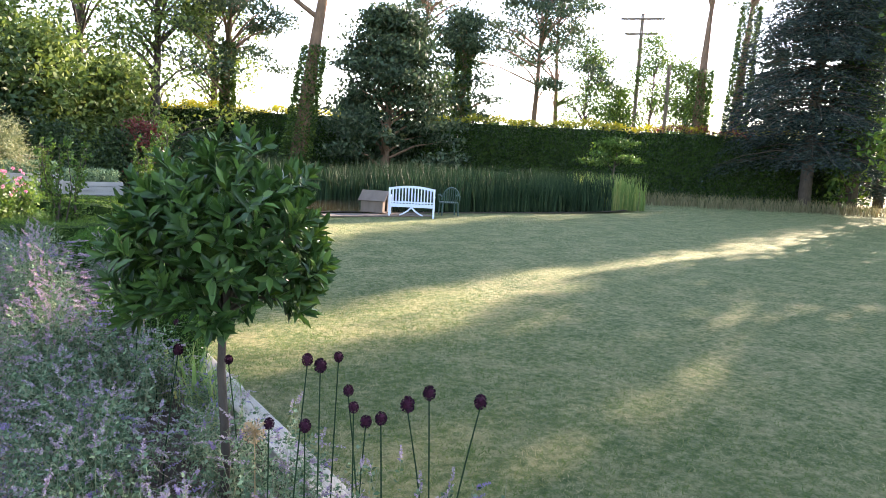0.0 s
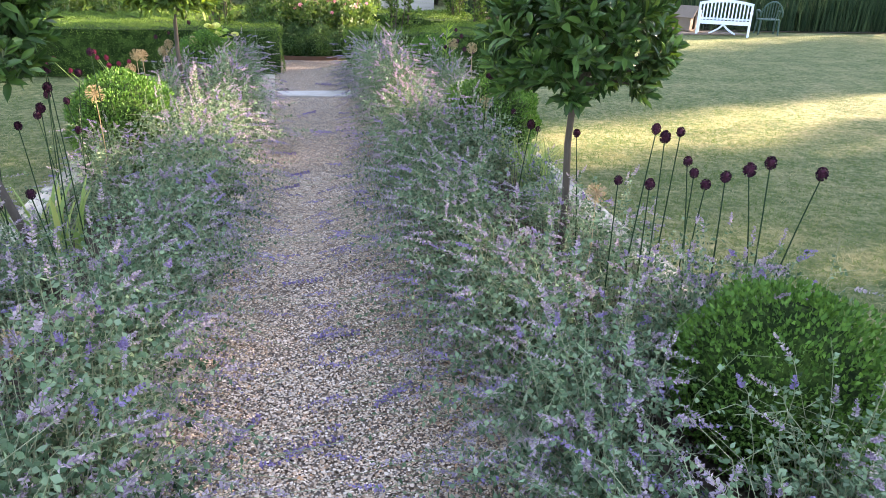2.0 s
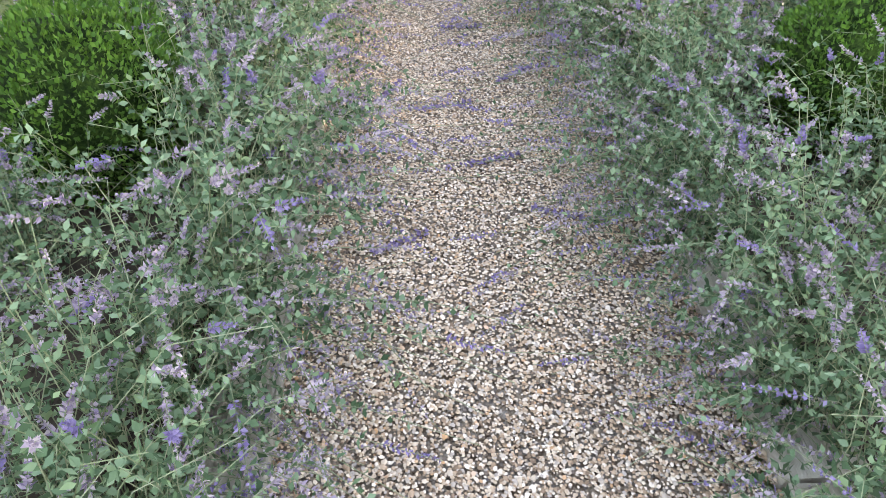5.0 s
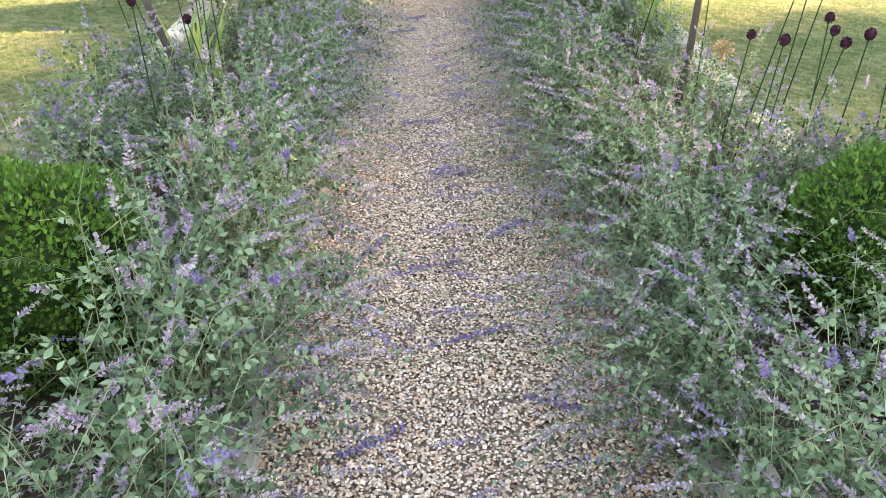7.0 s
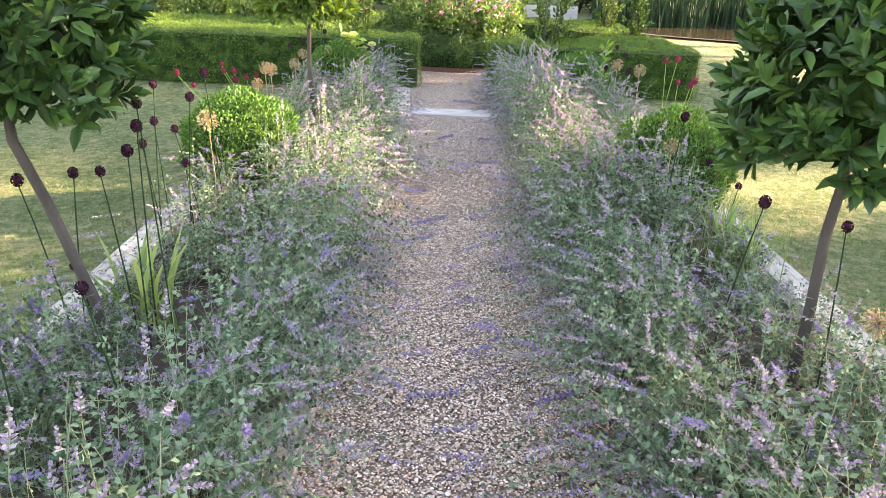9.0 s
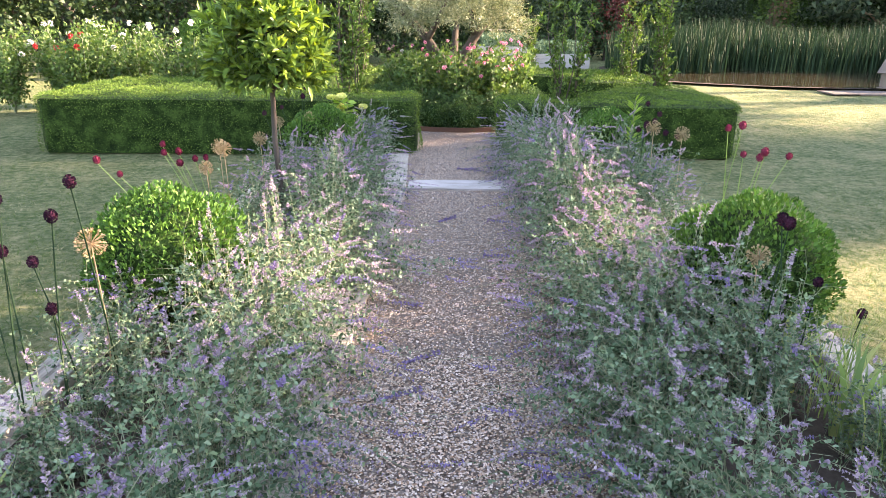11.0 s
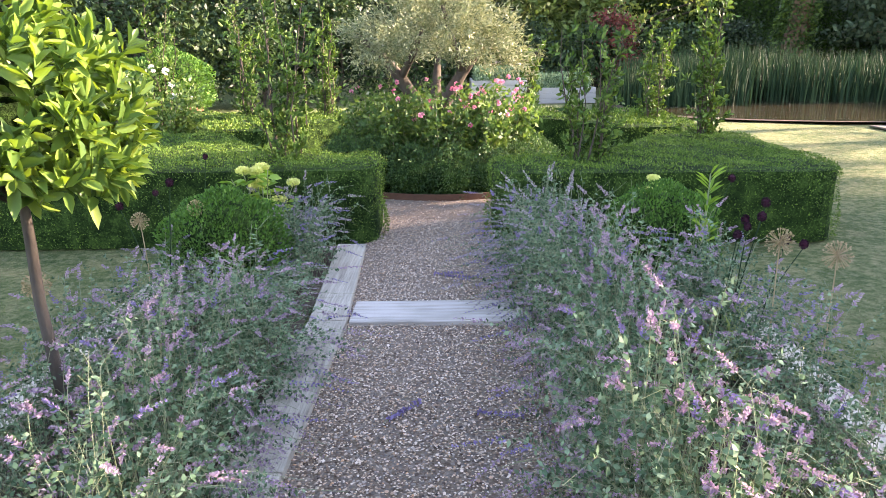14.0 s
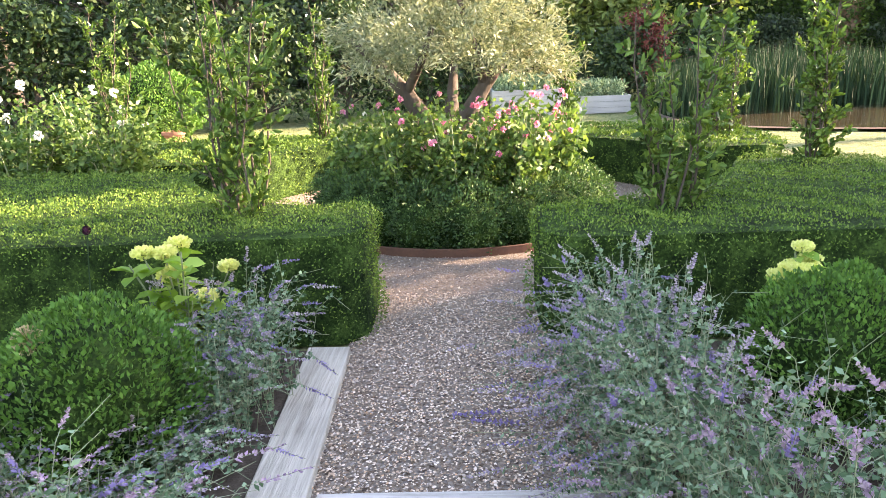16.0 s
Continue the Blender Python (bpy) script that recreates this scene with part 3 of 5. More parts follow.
LAB_V = "sprawling grey-green catmint clump with faded violet flower spikes"
LAB_P = "upright catmint clump with pale pink-mauve spent flower spikes"
KINDS = [catmint(catmint_meshes(11, .52, .58, .55, 108, False, 44, .07, 24), LAB_V), catmint(catmint_meshes(12, .58, .54, .4, 108, False, 44, .06, 24), LAB_V),
         catmint(catmint_meshes(13, .46, .66, .7, 108, False, 44, .08, 28), LAB_V), catmint(catmint_meshes(14, .72, .5, .2, 112, True, 46, .05, 14), LAB_P),
         catmint(catmint_meshes(15, .78, .52, .3, 112, True, 46, .04, 14), LAB_P), catmint(catmint_meshes(16, .58, .42, .1, 104, False, 42, .2, 0), LAB_V)]
KUSED = set()


def plant_cat(k, x, y, rot, s=1.0, sz=1.0):
    m = pose(x, y, .0, 0, 0, rot)
    if k not in KUSED:
        KUSED.add(k)
        ob = KINDS[k]
        ob.matrix_world = m
    else:
        ob = copy_thing(KINDS[k], m)
    ob.scale = (s, s, s * sz)


rc = random.Random(5)
for sx in (-1, 1):
    y = -10.3
    while y < 1.45:
        pale = -2.6 < y < -.1
        k = rc.choice([3, 4]) if pale else rc.choice([0, 1, 2])
        sz = .93 if sx < 0 and pale else 1.0
        if y > -.1:
            k = 1
            sz = .9 if sx > 0 else .95
        rot = (0 if sx > 0 else 180) + rc.uniform(-28, 28)
        x = sx * rc.uniform(.9, 1.04) + (.12 if sx < 0 and y < -3.2 else 0) - (.15 if sx > 0 else 0)
        if sx < 0 and -2.7 < y < -.6:
            x += .1
        if sx < 0 and y > -.3:
            x, k, sz = (-1.08, 5, .5) if y < .45 else (-.98, 5, .9)
        elif sx < 0 and y > -.9:
            sz = .7
        if sx > 0 and -3.9 < y < -2.5:
            k, sz = 3, .8
        plant_cat(k, x, y, rot, rc.uniform(.9, 1.08), sz)
        y += rc.uniform(.3, .38)
    y = -10.0
    while y < 1.3:
        blocked = any(abs(y - by) < .4 for by in ((-7.25, -3.2, .75) if sx > 0 else (-7.5, -3.2, .5)))
        thin = (sx > 0 and -4.9 < y < -3.7) or (sx < 0 and -5.6 < y < -5.0)
        if not blocked:
            plant_cat(rc.choice([0, 1, 5]) if not -2.4 < y < -.4 else 3, sx * rc.uniform(1.36, 1.56), y, rc.uniform(0, 360), rc.uniform(.55, .65) if thin else rc.uniform(.75, .95), .9)
        y += rc.uniform(.42, .55)


for x, y, rot in ((1.14, -3.72, 10), (1.08, -3.42, 30), (1.2, -4.05, 340), (-1.1, -3.7, 170)):
    plant_cat(1, x, y, rot, .95, 1.0)
for x, y, rot in ((1.56, -6.72, 20), (1.68, -6.95, 140), (1.42, -6.95, 250), (-1.55, -6.6, 60), (-1.6, -5.9, 300)):
    plant_cat(5, x, y, rot, .8, 1.15)


def bay_standard(x, y, lean, label, r=.58, zc=1.5, seed=1, leafmat=None):
    root = tagged(empty("bay_standard", pose(x, y, 0)), label, "bay tree", "lollipop bay trees in the borders")
    k = zc / 1.5
    pts = [(0, 0, 0), (lean[0] * .3 + .01, lean[1] * .3, .35), (lean[0] * .65 - .01, lean[1] * .65, .75), (lean[0], lean[1], 1.1 * k), (lean[0], lean[1], 1.5 * k)]
    put("trunk", mesh_np("trunk", *tube_arrays(pts, [.026, .022, .02, .019, .012], 8)), M_BAYB, root)
    n = 430
    d = rand_dirs(n)
    d = d[d[:, 2] > -.6]
    n = len(d)
    jag = 1 + .1 * np.sin(d[:, 0] * 6 + seed) * np.cos(d[:, 1] * 5 + seed) + rng.normal(0, .05, n)
    P = d * (r * jag * (1 - .3 * rng.random(n) ** 2.5))[:, None] * [1, 1, .86] + [lean[0], lean[1], zc]
    P[:, 2] += np.where(d[:, 2] > .2, rng.random(n) ** 2.5 * .2, 0)
    ax = unit(d + [0, 0, .55] + .25 * rng.normal(size=(n, 3)))
    m = 10
    idx = np.repeat(np.arange(n), m)
    lev = np.tile(np.linspace(0, 1, m), n)
    sd = unit(np.cross(ax[idx], rand_dirs(len(idx))))
    D = unit(ax[idx] * (.25 + 1.1 * lev[:, None]) + sd * (1.05 - .55 * lev[:, None]))
    B = P[idx] + ax[idx] * (lev[:, None] * .1 - .07)
    V, F = leaf_arrays(B, D, rng.uniform(.075, .115, len(idx)) * (1.1 - .35 * lev), rng.uniform(.03, .042, len(idx)) * (1.05 - .3 * lev), .22, True, ax[idx])
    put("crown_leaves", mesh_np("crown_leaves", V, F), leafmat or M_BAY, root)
    tw = []
    for i in range(26):
        dd = d[i * 7 % n]
        e = Vector((lean[0], lean[1], zc)) + Vector(dd * r * .85)
        tw.append(tube_arrays([(lean[0], lean[1], zc - .26), ((lean[0] + e.x) / 2, (lean[1] + e.y) / 2, (zc - .16 + e.z) / 2), e], [.011, .008, .004], 5))
    put("branchwork", mesh_np("branchwork", *join_arrays(tw)), M_BAYB, root)
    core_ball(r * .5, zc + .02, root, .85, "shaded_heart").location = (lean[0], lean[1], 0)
    return root


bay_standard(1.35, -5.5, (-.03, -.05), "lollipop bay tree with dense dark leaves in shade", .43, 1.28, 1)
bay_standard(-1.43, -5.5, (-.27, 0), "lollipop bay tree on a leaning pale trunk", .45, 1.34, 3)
bay_standard(-1.33, -1.6, (-.01, 0), "lollipop bay tree with yellow-green young leaves, sunlight put into their colour", .41, 1.36, 5, M_BAYY)


def allium(x, y, h, lit=False, bend=.06, seed=0):
    r = np.random.default_rng(seed)
    lab = "round-headed allium on a wiry stem, sunlight put into its crimson head colour" if lit else "drumstick allium with dark plum head on a wiry stem"
    x0, y0 = max(-1.68, min(1.68, x)) + r.normal(0, bend), y + r.normal(0, bend)
    root = tagged(empty("allium", pose(x0, y0, .03)), lab, "flower", "drumstick alliums in the border")
    bx, by, h = x - x0, y - y0, h - .03
    pts = [(0, 0, 0), (bx * .3, by * .3, h * .4), (bx * .7, by * .7, h * .75), (bx, by, h - .02)]
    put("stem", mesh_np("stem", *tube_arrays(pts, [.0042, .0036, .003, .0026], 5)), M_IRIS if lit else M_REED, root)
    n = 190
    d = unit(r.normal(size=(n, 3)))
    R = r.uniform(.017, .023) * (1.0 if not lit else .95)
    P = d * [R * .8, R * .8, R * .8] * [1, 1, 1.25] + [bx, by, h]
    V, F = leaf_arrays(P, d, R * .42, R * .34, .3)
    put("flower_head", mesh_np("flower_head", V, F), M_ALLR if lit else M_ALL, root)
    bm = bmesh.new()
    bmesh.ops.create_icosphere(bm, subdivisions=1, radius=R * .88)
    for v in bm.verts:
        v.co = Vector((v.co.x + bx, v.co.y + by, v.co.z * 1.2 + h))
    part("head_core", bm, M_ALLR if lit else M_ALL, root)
    return root


ra = random.Random(3)
for i, (x, y, h) in enumerate([(1.42, -6.31, 1.0), (1.5, -6.25, .95), (1.6, -6.2, .96), (1.6, -6.3, .85), (1.55, -6.45, .84), (1.55, -6.55, .82), (1.49, -6.77, .92), (1.72, -6.7, .95), (1.62, -6.72, .93), (1.85, -6.83, .94), (1.38, -6.4, .78),
                               (1.28, -6.3, .77), (1.18, -5.3, .8), (1.32, -5.65, .83), (1.22, -4.1, .9), (1.29, -3.9, .86), (1.48, -3.9, .59), (1.69, -3.9, .45), (1.63, -.5, .72), (1.72, -.45, .76), (1.55, -.58, .7), (1.78, -.6, .68), (1.68, -.35, .72), (1.9, -.55, .64), (1.8, -.3, .8), (1.85, .3, .82)]):
    allium(x, y, h, False, .05, 100 + i)
for i, (x, y, h) in enumerate([(-1.32, -6.35, .85), (-1.17, -6.16, .73), (-1.79, -5.3, .83), (-1.84, -5.3, .77), (-1.5, -5.3, .82), (-1.67, -5.3, .4), (-1.32, -5.3, 1.1), (-1.38, -5.3, .91), (-1.61, -5.3, .81), (-1.33, -5.3, 1.01), (-1.7, -4.2, .98), (-1.51, -4.2, .92),
                               (-1.8, -4.2, .65), (-1.72, -4.2, .78), (-1.61, -4.2, .74), (-1.57, -4.2, .55), (-1.42, -4.2, 1.05), (-1.45, -.1, .9), (-1.8, .5, .72), (-1.7, 1.2, .85), (-1.9, .2, .7)]):
    allium(x, y, h, False, .06, 200 + i)
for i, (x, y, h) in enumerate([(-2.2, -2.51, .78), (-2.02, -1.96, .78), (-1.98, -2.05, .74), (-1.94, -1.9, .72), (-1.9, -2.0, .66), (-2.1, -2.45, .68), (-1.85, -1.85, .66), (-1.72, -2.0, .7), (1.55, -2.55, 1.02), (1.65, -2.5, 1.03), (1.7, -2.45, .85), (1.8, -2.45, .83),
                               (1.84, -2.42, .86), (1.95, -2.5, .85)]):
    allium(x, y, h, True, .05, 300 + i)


def seed_head(x, y, h, r=.055, seed=0):
    g = np.random.default_rng(seed)
    root = tagged(empty("seed_head", pose(x, y, .03)), "dry straw-coloured allium seed head starburst", "flower", "dry allium seed heads")
    put("stem", mesh_np("stem", *tube_arrays([(0, 0, 0), (.02, .01, h * .5), (.01, 0, h)], [.004, .003, .003], 5)), M_SEED, root)
    d = unit(g.normal(size=(110, 3)))
    C = np.stack([np.tile([.01, 0, h], (110, 1)), d * r + [.01, 0, h]], 1)
    a = stems_arrays(C, [.0012, .0008])
    b = leaf_arrays(d * r * .95 + [.01, 0, h], d, .012, .01, .3)
    put("starburst", mesh_np("starburst", *join_arrays([a, b])), M_SEED, root)


for i, (x, y, h, r) in enumerate([(-1.0, -7.0, .48, .055), (1.35, -5.9, .55, .06), (-1.5, -4.0, .72, .07), (-1.62, -1.95, .72, .06), (-1.72, -1.75, .7, .06), (-1.55, -1.3, .68, .06), (-1.7, -2.1, .62, .05), (1.55, -1.0, .75, .07), (1.75, -1.1, .72, .07),
                               (-1.5, .35, .62, .06), (-1.75, .1, .6, .06), (1.3, -3.7, .6, .06)]):
    seed_head(x, y, h, r * .8, 400 + i)


def iris_fan(x, y, n, h, label, mat, w=.03, spread=.35, name="iris_clump", seed=0):
    g = np.random.default_rng(seed)
    root = tagged(empty(name, pose(x, y, .02)), label, "iris", "sword-leaved clumps in the border")
    parts = []
    for i in range(n):
        a = g.uniform(0, 6.28)
        s = g.uniform(.1, spread)
        hh = h * g.uniform(.6, 1.05)
        b = g.normal(0, .05, 2)
        k = 5
        t = np.linspace(0, 1, k)
        cx = b[0] + np.cos(a) * s * t ** 1.8
        cy = b[1] + np.sin(a) * s * t ** 1.8
        cz = hh * (t - .18 * t ** 3 * (s / .2))
        ww = w * g.uniform(.7, 1.1) * np.array([.8, 1, .95, .65, .04])
        px, py = -np.sin(a + .4), np.cos(a + .4)
        V = np.concatenate([np.column_stack([cx + px * ww / 2, cy + py * ww / 2, cz]), np.column_stack([cx - px * ww / 2, cy - py * ww / 2, cz])])
        F = np.array([[j, j + 1, k + j + 1, k + j] for j in range(k - 1)])
        parts.append((V, F))
    put("leaves", mesh_np("leaves", *join_arrays(parts)), mat, root)


for i, (x, y, n, h) in enumerate([(1.42, -3.75, 26, .5), (1.55, -4.2, 18, .55), (-1.42, -5.15, 16, .58), (-1.62, -5.0, 12, .5), (-1.72, -5.7, 9, .5), (1.5, -.75, 18, .45), (1.62, -.4, 12, .4)]):
    iris_fan(x, y, n, h, "sword-leaved clump with yellowing leaf tips", M_IRIS, .032, .3, seed=500 + i)
for i, (x, y) in enumerate([(1.58, -4.0), (1.6, -4.45), (-1.75, -6.0)]):
    iris_fan(x, y, 46, .62, "wispy tuft of fine upright grass leaves", M_IRIS, .006, .22, "grass_tuft", seed=520 + i)


def hydrangea(x, y, label):
    root = tagged(empty("hydrangea", pose(x, y, 0)), label, "shrub", "lime hydrangeas by the box balls")
    g = np.random.default_rng(int(abs(x * 100)))
    st, lv, fw = [], [], []
    for i in range(11):
        a, s = g.uniform(0, 6.28), g.uniform(.04, .24)
        h = g.uniform(.5, .78)
        e = np.array([np.cos(a) * s, np.sin(a) * s, h])
        st.append(tube_arrays([(0, 0, 0), e * [.4, .4, .55], e], [.006, .005, .004], 5))
        nl = 16
        tt = g.uniform(.35, .98, nl)
        P = e[None] * tt[:, None]
        D = unit(np.column_stack([g.normal(size=(nl, 2)), g.uniform(-.1, .5, nl)]))
        lv.append(leaf_arrays(P, D, g.uniform(.08, .13, nl), g.uniform(.06, .085, nl), .15, True, (0, 0, 1)))
        if i < 7:
            d = unit(g.normal(size=(320, 3)))
            R = g.uniform(.04, .062)
            fw.append(leaf_arrays(d * R * [1, 1, .5] * (g.random((320, 1)) ** .4) + e + [0, 0, .02], unit(d + [0, 0, .8]), .018, .018, .1))
    put("stem_mass", mesh_np("stem_mass", *join_arrays(st)), M_CATS, root)
    put("leaves", mesh_np("leaves", *join_arrays(lv)), M_HYD, root)
    put("blossom", mesh_np("blossom", *join_arrays(fw)), M_HYF, root)
    return root


hydrangea(-1.3, 1.22, "lime green hydrangea with flat cream flower heads")
small_hydrangea = hydrangea(1.68, 1.3, "small hydrangea with pale lime flower heads")
small_hydrangea.scale = (.85, .85, .84)


def lily(x, y, h):
    root = tagged(empty("leafy_stalk", pose(x, y, .02)), "upright leafy stalk with narrow bright green leaves", "plant")
    put("stem", mesh_np("stem", *tube_arrays([(0, 0, 0), (.01, 0, h * .6), (.02, .01, h)], [.007, .006, .004], 6)), M_CATS, root)
    n = 46
    t = rng.uniform(.25, 1, n)
    a = np.arange(n) * 2.4
    P = np.column_stack([.02 * t, 0 * t, h * t])
    D = unit(np.column_stack([np.cos(a), np.sin(a), .5 + .6 * t]))
    put("leaves", mesh_np("leaves", *leaf_arrays(P, D, .12, .022, .2, True, (0, 0, 1))), M_HYD, root)


lily(1.72, .35, .82)


def fallen_spikes():
    """Single catmint flower spikes lying over the gravel."""
    g = np.random.default_rng(77)
    spots = [(.01, -6.2, 5), (.42, -4.45, 8), (.36, -4.3, 4), (-.28, -3.9, 30), (-.2, -3.55, 35), (-.1, -7.0, 15), (.25, -6.7, 40), (-.15, -5.6, 10), (.1, -7.4, 20), (.3, -7.75, -20), (-.3, -7.9, 30), (-.35, -6.9, 60), (.12, .9, 5), (.2, .82, -10), (-.1, -1.1, 50), (.3, -2.0, -5)]
    for i in range(4):
        yy = g.uniform(-8.6, .9)
        spots.append((g.choice([-1, 1]) * g.uniform(.3, .56), yy, g.uniform(-40, 40)))
    first = None
    for i, (x, y, rot) in enumerate(spots):
        if first is None:
            first = tagged(empty("fallen_flower_spike", pose(x, y, .012, 0, 0, rot)), "violet catmint flower spike lying on gravel", "flower", "fallen catmint spikes on the path")
            put("stalk", mesh_np("stalk", *tube_arrays([(-.12, 0, .004), (0, .006, .008), (.14, 0, .006)], [.0016, .0014, .001], 4)), M_CATS, first)
            n = 95
            t = g.integers(0, 9, n) / 9
            P = np.column_stack([-.08 + .22 * t + g.normal(0, .003, n), g.normal(0, .006, n), np.abs(g.normal(.008, .005, n))])
            put("blossom", mesh_np("blossom", *leaf_arrays(P, unit(g.normal(size=(n, 3)) + [0, 0, .5]), .016, .012, .3)), M_FLV, first)
        else:
            copy_thing(first, pose(x, y, .012, 0, 0, rot + (180 if x > 0 else 0)))


fallen_spikes()


# ---- olive bed ----
def ring_shrubs():
    bm = bmesh.new()
    k = 72
    for r0, r1, z in ((R_BED + .03, R_BED + .06, .07),):
        a = [[bm.verts.new((C0.x + r * math.cos(6.28319 * i / k), C0.y + r * math.sin(6.28319 * i / k), zz)) for i in range(k)] for r, zz in ((r0, .0), (r0, z), (r1, z), (r1, .0))]
        for q in range(3):
            for i in range(k):
                bm.faces.new((a[q][i], a[q][(i + 1) % k], a[q + 1][(i + 1) % k], a[q + 1][i]))
    tagged(part("bed_edging", bm, M_RUST), "low rusted steel ring edging the olive bed", "edging")
    sheet("round_bed_soil", circ(R_BED + .03), .02, M_SOIL, "dark soil of the round olive bed", "soil")
    first = None
    nb = 17
    for i in range(nb):
        a = 2 * math.pi * i / nb
        x, y = C0.x + (R_BED - .24) * math.cos(a), C0.y + (R_BED - .24) * math.sin(a)
        if first is None:
            first = tagged(empty("low_box_shrub", pose(x, y, 0)), "low loosely clipped box shrub ringing the olive bed", "shrub", "box shrubs ringing the olive bed")
            core_ball(.25, .16, first, .85)
            ball_leaves(3300, .31, .027, M_RINGB, "leaves", first, .95, .2, .12)
        else:
            s = random.uniform(.9, 1.18)
            copy_thing(first, pose(x, y, 0, 0, 0, random.uniform(0, 360))).scale = (s, s, s * random.uniform(.9, 1.25))


ring_shrubs()


def rose_bush(x, y, r, h, petal, nfl, label, seed, size=.03):
    g = np.random.default_rng(seed)
    root = tagged(empty("rose_bush", pose(x, y, 0)), label, "rose", "rose bushes")
    st, P, D = [], [], []
    for i in range(20):
        a, s = g.uniform(0, 6.28), r * math.sqrt(g.random())
        hh = h * g.uniform(.6, 1.1)
        e = np.array([math.cos(a) * s, math.sin(a) * s, hh])
        st.append(tube_arrays([(0, 0, 0), e * [.55, .55, .6], e], [.01, .007, .004], 5))
        m = int(170)
        t = g.uniform(.22, 1.02, m)
        P.append(e[None] * np.column_stack([t ** .8, t ** .8, t]) + g.normal(0, .07, (m, 3)))
    P = np.concatenate(P)
    put("cane_mass", mesh_np("cane_mass", *join_arrays(st)), M_CATS, root)
    put("leaves", mesh_np("leaves", *leaf_arrays(P, unit(g.normal(size=P.shape) + [0, 0, .3]), g.uniform(.05, .085, len(P)), g.uniform(.03, .048, len(P)), .2)), M_ROSEL, root)
    fl = []
    for i in range(nfl):
        a, s = g.uniform(0, 6.28), r * math.sqrt(g.random()) * 1.05
        c = np.array([math.cos(a) * s, math.sin(a) * s, h * g.uniform(.72, 1.15)])
        d = unit(g.normal(size=(22, 3)) + [0, -.3, .6])
        fl.append(leaf_arrays(c + d * size * .25, d, size * .9, size * .9, .3))
    put("blossom", mesh_np("blossom", *join_arrays(fl)), petal, root)


for i, (x, y, r, h, mt, n) in enumerate([(.5, 4.3, .48, 1.1, M_PINK, 26), (-.5, 4.3, .5, 1.1, M_PINK, 10), (.0, 4.1, .42, 1.04, M_PINK, 9), (.8, 4.8, .45, 1.0, M_PINK, 12), (-.85, 4.75, .42, 1.0, M_PINK, 3), (-.75, 5.2, .42, .95, M_WHITE, 4), (.3, 5.6, .42, .85, M_PINK, 8), (-.4, 5.7, .42, .85, M_PINK, 6)]):
    rose_bush(x, y, r, h, mt, n, "bushy rose with pink blooms under the olive tree", 600 + i)
for i, (x, y, mt) in enumerate([(-4.4, 4.8, M_WHITE), (-5.3, 5.2, M_WHITE), (-5.9, 4.6, M_RED), (-6.6, 5.3, M_WHITE), (-3.6, 5.1, M_WHITE), (-7.4, 5.0, M_WHITE), (-6.2, 6.3, M_WHITE)]):
    rose_bush(x, y, .6, 1.3, mt, 6, "tall shrub rose with white or red blooms behind the hedge", 620 + i, .05)


def branchy(root, pts_list, mat, name="trunk"):
    put(name, mesh_np(name, *join_arrays([tube_arrays(p, r, 8) for p, r in pts_list])), mat, root)


def olive():
    root = tagged(empty("olive_tree", pose(C0.x - .08, C0.y, 0)), "old olive tree with gnarled forked trunk and silvery crown", "olive tree")
    limbs = [([(0, 0, 0), (.03, 0, .4), (-.02, .02, .85), (.02, 0, 1.1)], [.17, .14, .13, .12]),
             ([(.0, 0, 1.0), (.16, -.03, 1.3), (.3, 0, 1.62), (.5, .05, 2.0), (.7, .1, 2.3)], [.11, .085, .07, .05, .025]),
             ([(-.02, 0, .95), (-.2, -.02, 1.2), (-.36, 0, 1.55), (-.52, -.1, 1.85), (-.8, -.1, 2.2)], [.11, .09, .075, .055, .025]),
             ([(0, 0, 1.1), (.02, .25, 1.5), (.05, .5, 2.0)], [.09, .06, .03]), ([(-.36, 0, 1.55), (-.2, -.25, 1.95), (-.1, -.4, 2.3)], [.05, .04, .02]), ([(.3, 0, 1.62), (.2, -.2, 2.1), (.1, -.3, 2.6)], [.05, .04, .02])]
    branchy(root, [(np.array(p) * [1.15, 1, .8], r) for p, r in limbs], M_BARK)
    cl = []
    for i in range(175):
        d = rand_dirs(1)[0]
        d[2] = abs(d[2]) * 1.0 - .36
        lump = 1 + .16 * math.sin(d[0] * 5 + 1.3) * math.cos(d[1] * 4)
        c = d * [1.08, 1.06, .92] * lump * (rng.random() ** .3) + [.0, 0, 1.75]
        ax = unit(d + [0, 0, .25] + .5 * rng.normal(size=3))
        n = 125
        t = rng.random(n)[:, None]
        P = c + ax * (t - .4) * .42 + rng.normal(0, .05, (n, 3))
        D = unit(rand_dirs(n) * .8 + ax * .8)
        cl.append(leaf_arrays(P, D, rng.uniform(.05, .085, n), rng.uniform(.011, .017, n), .15))
    put("crown_leaves", mesh_np("crown_leaves", *join_arrays(cl)), M_OLIVE, root)


olive()


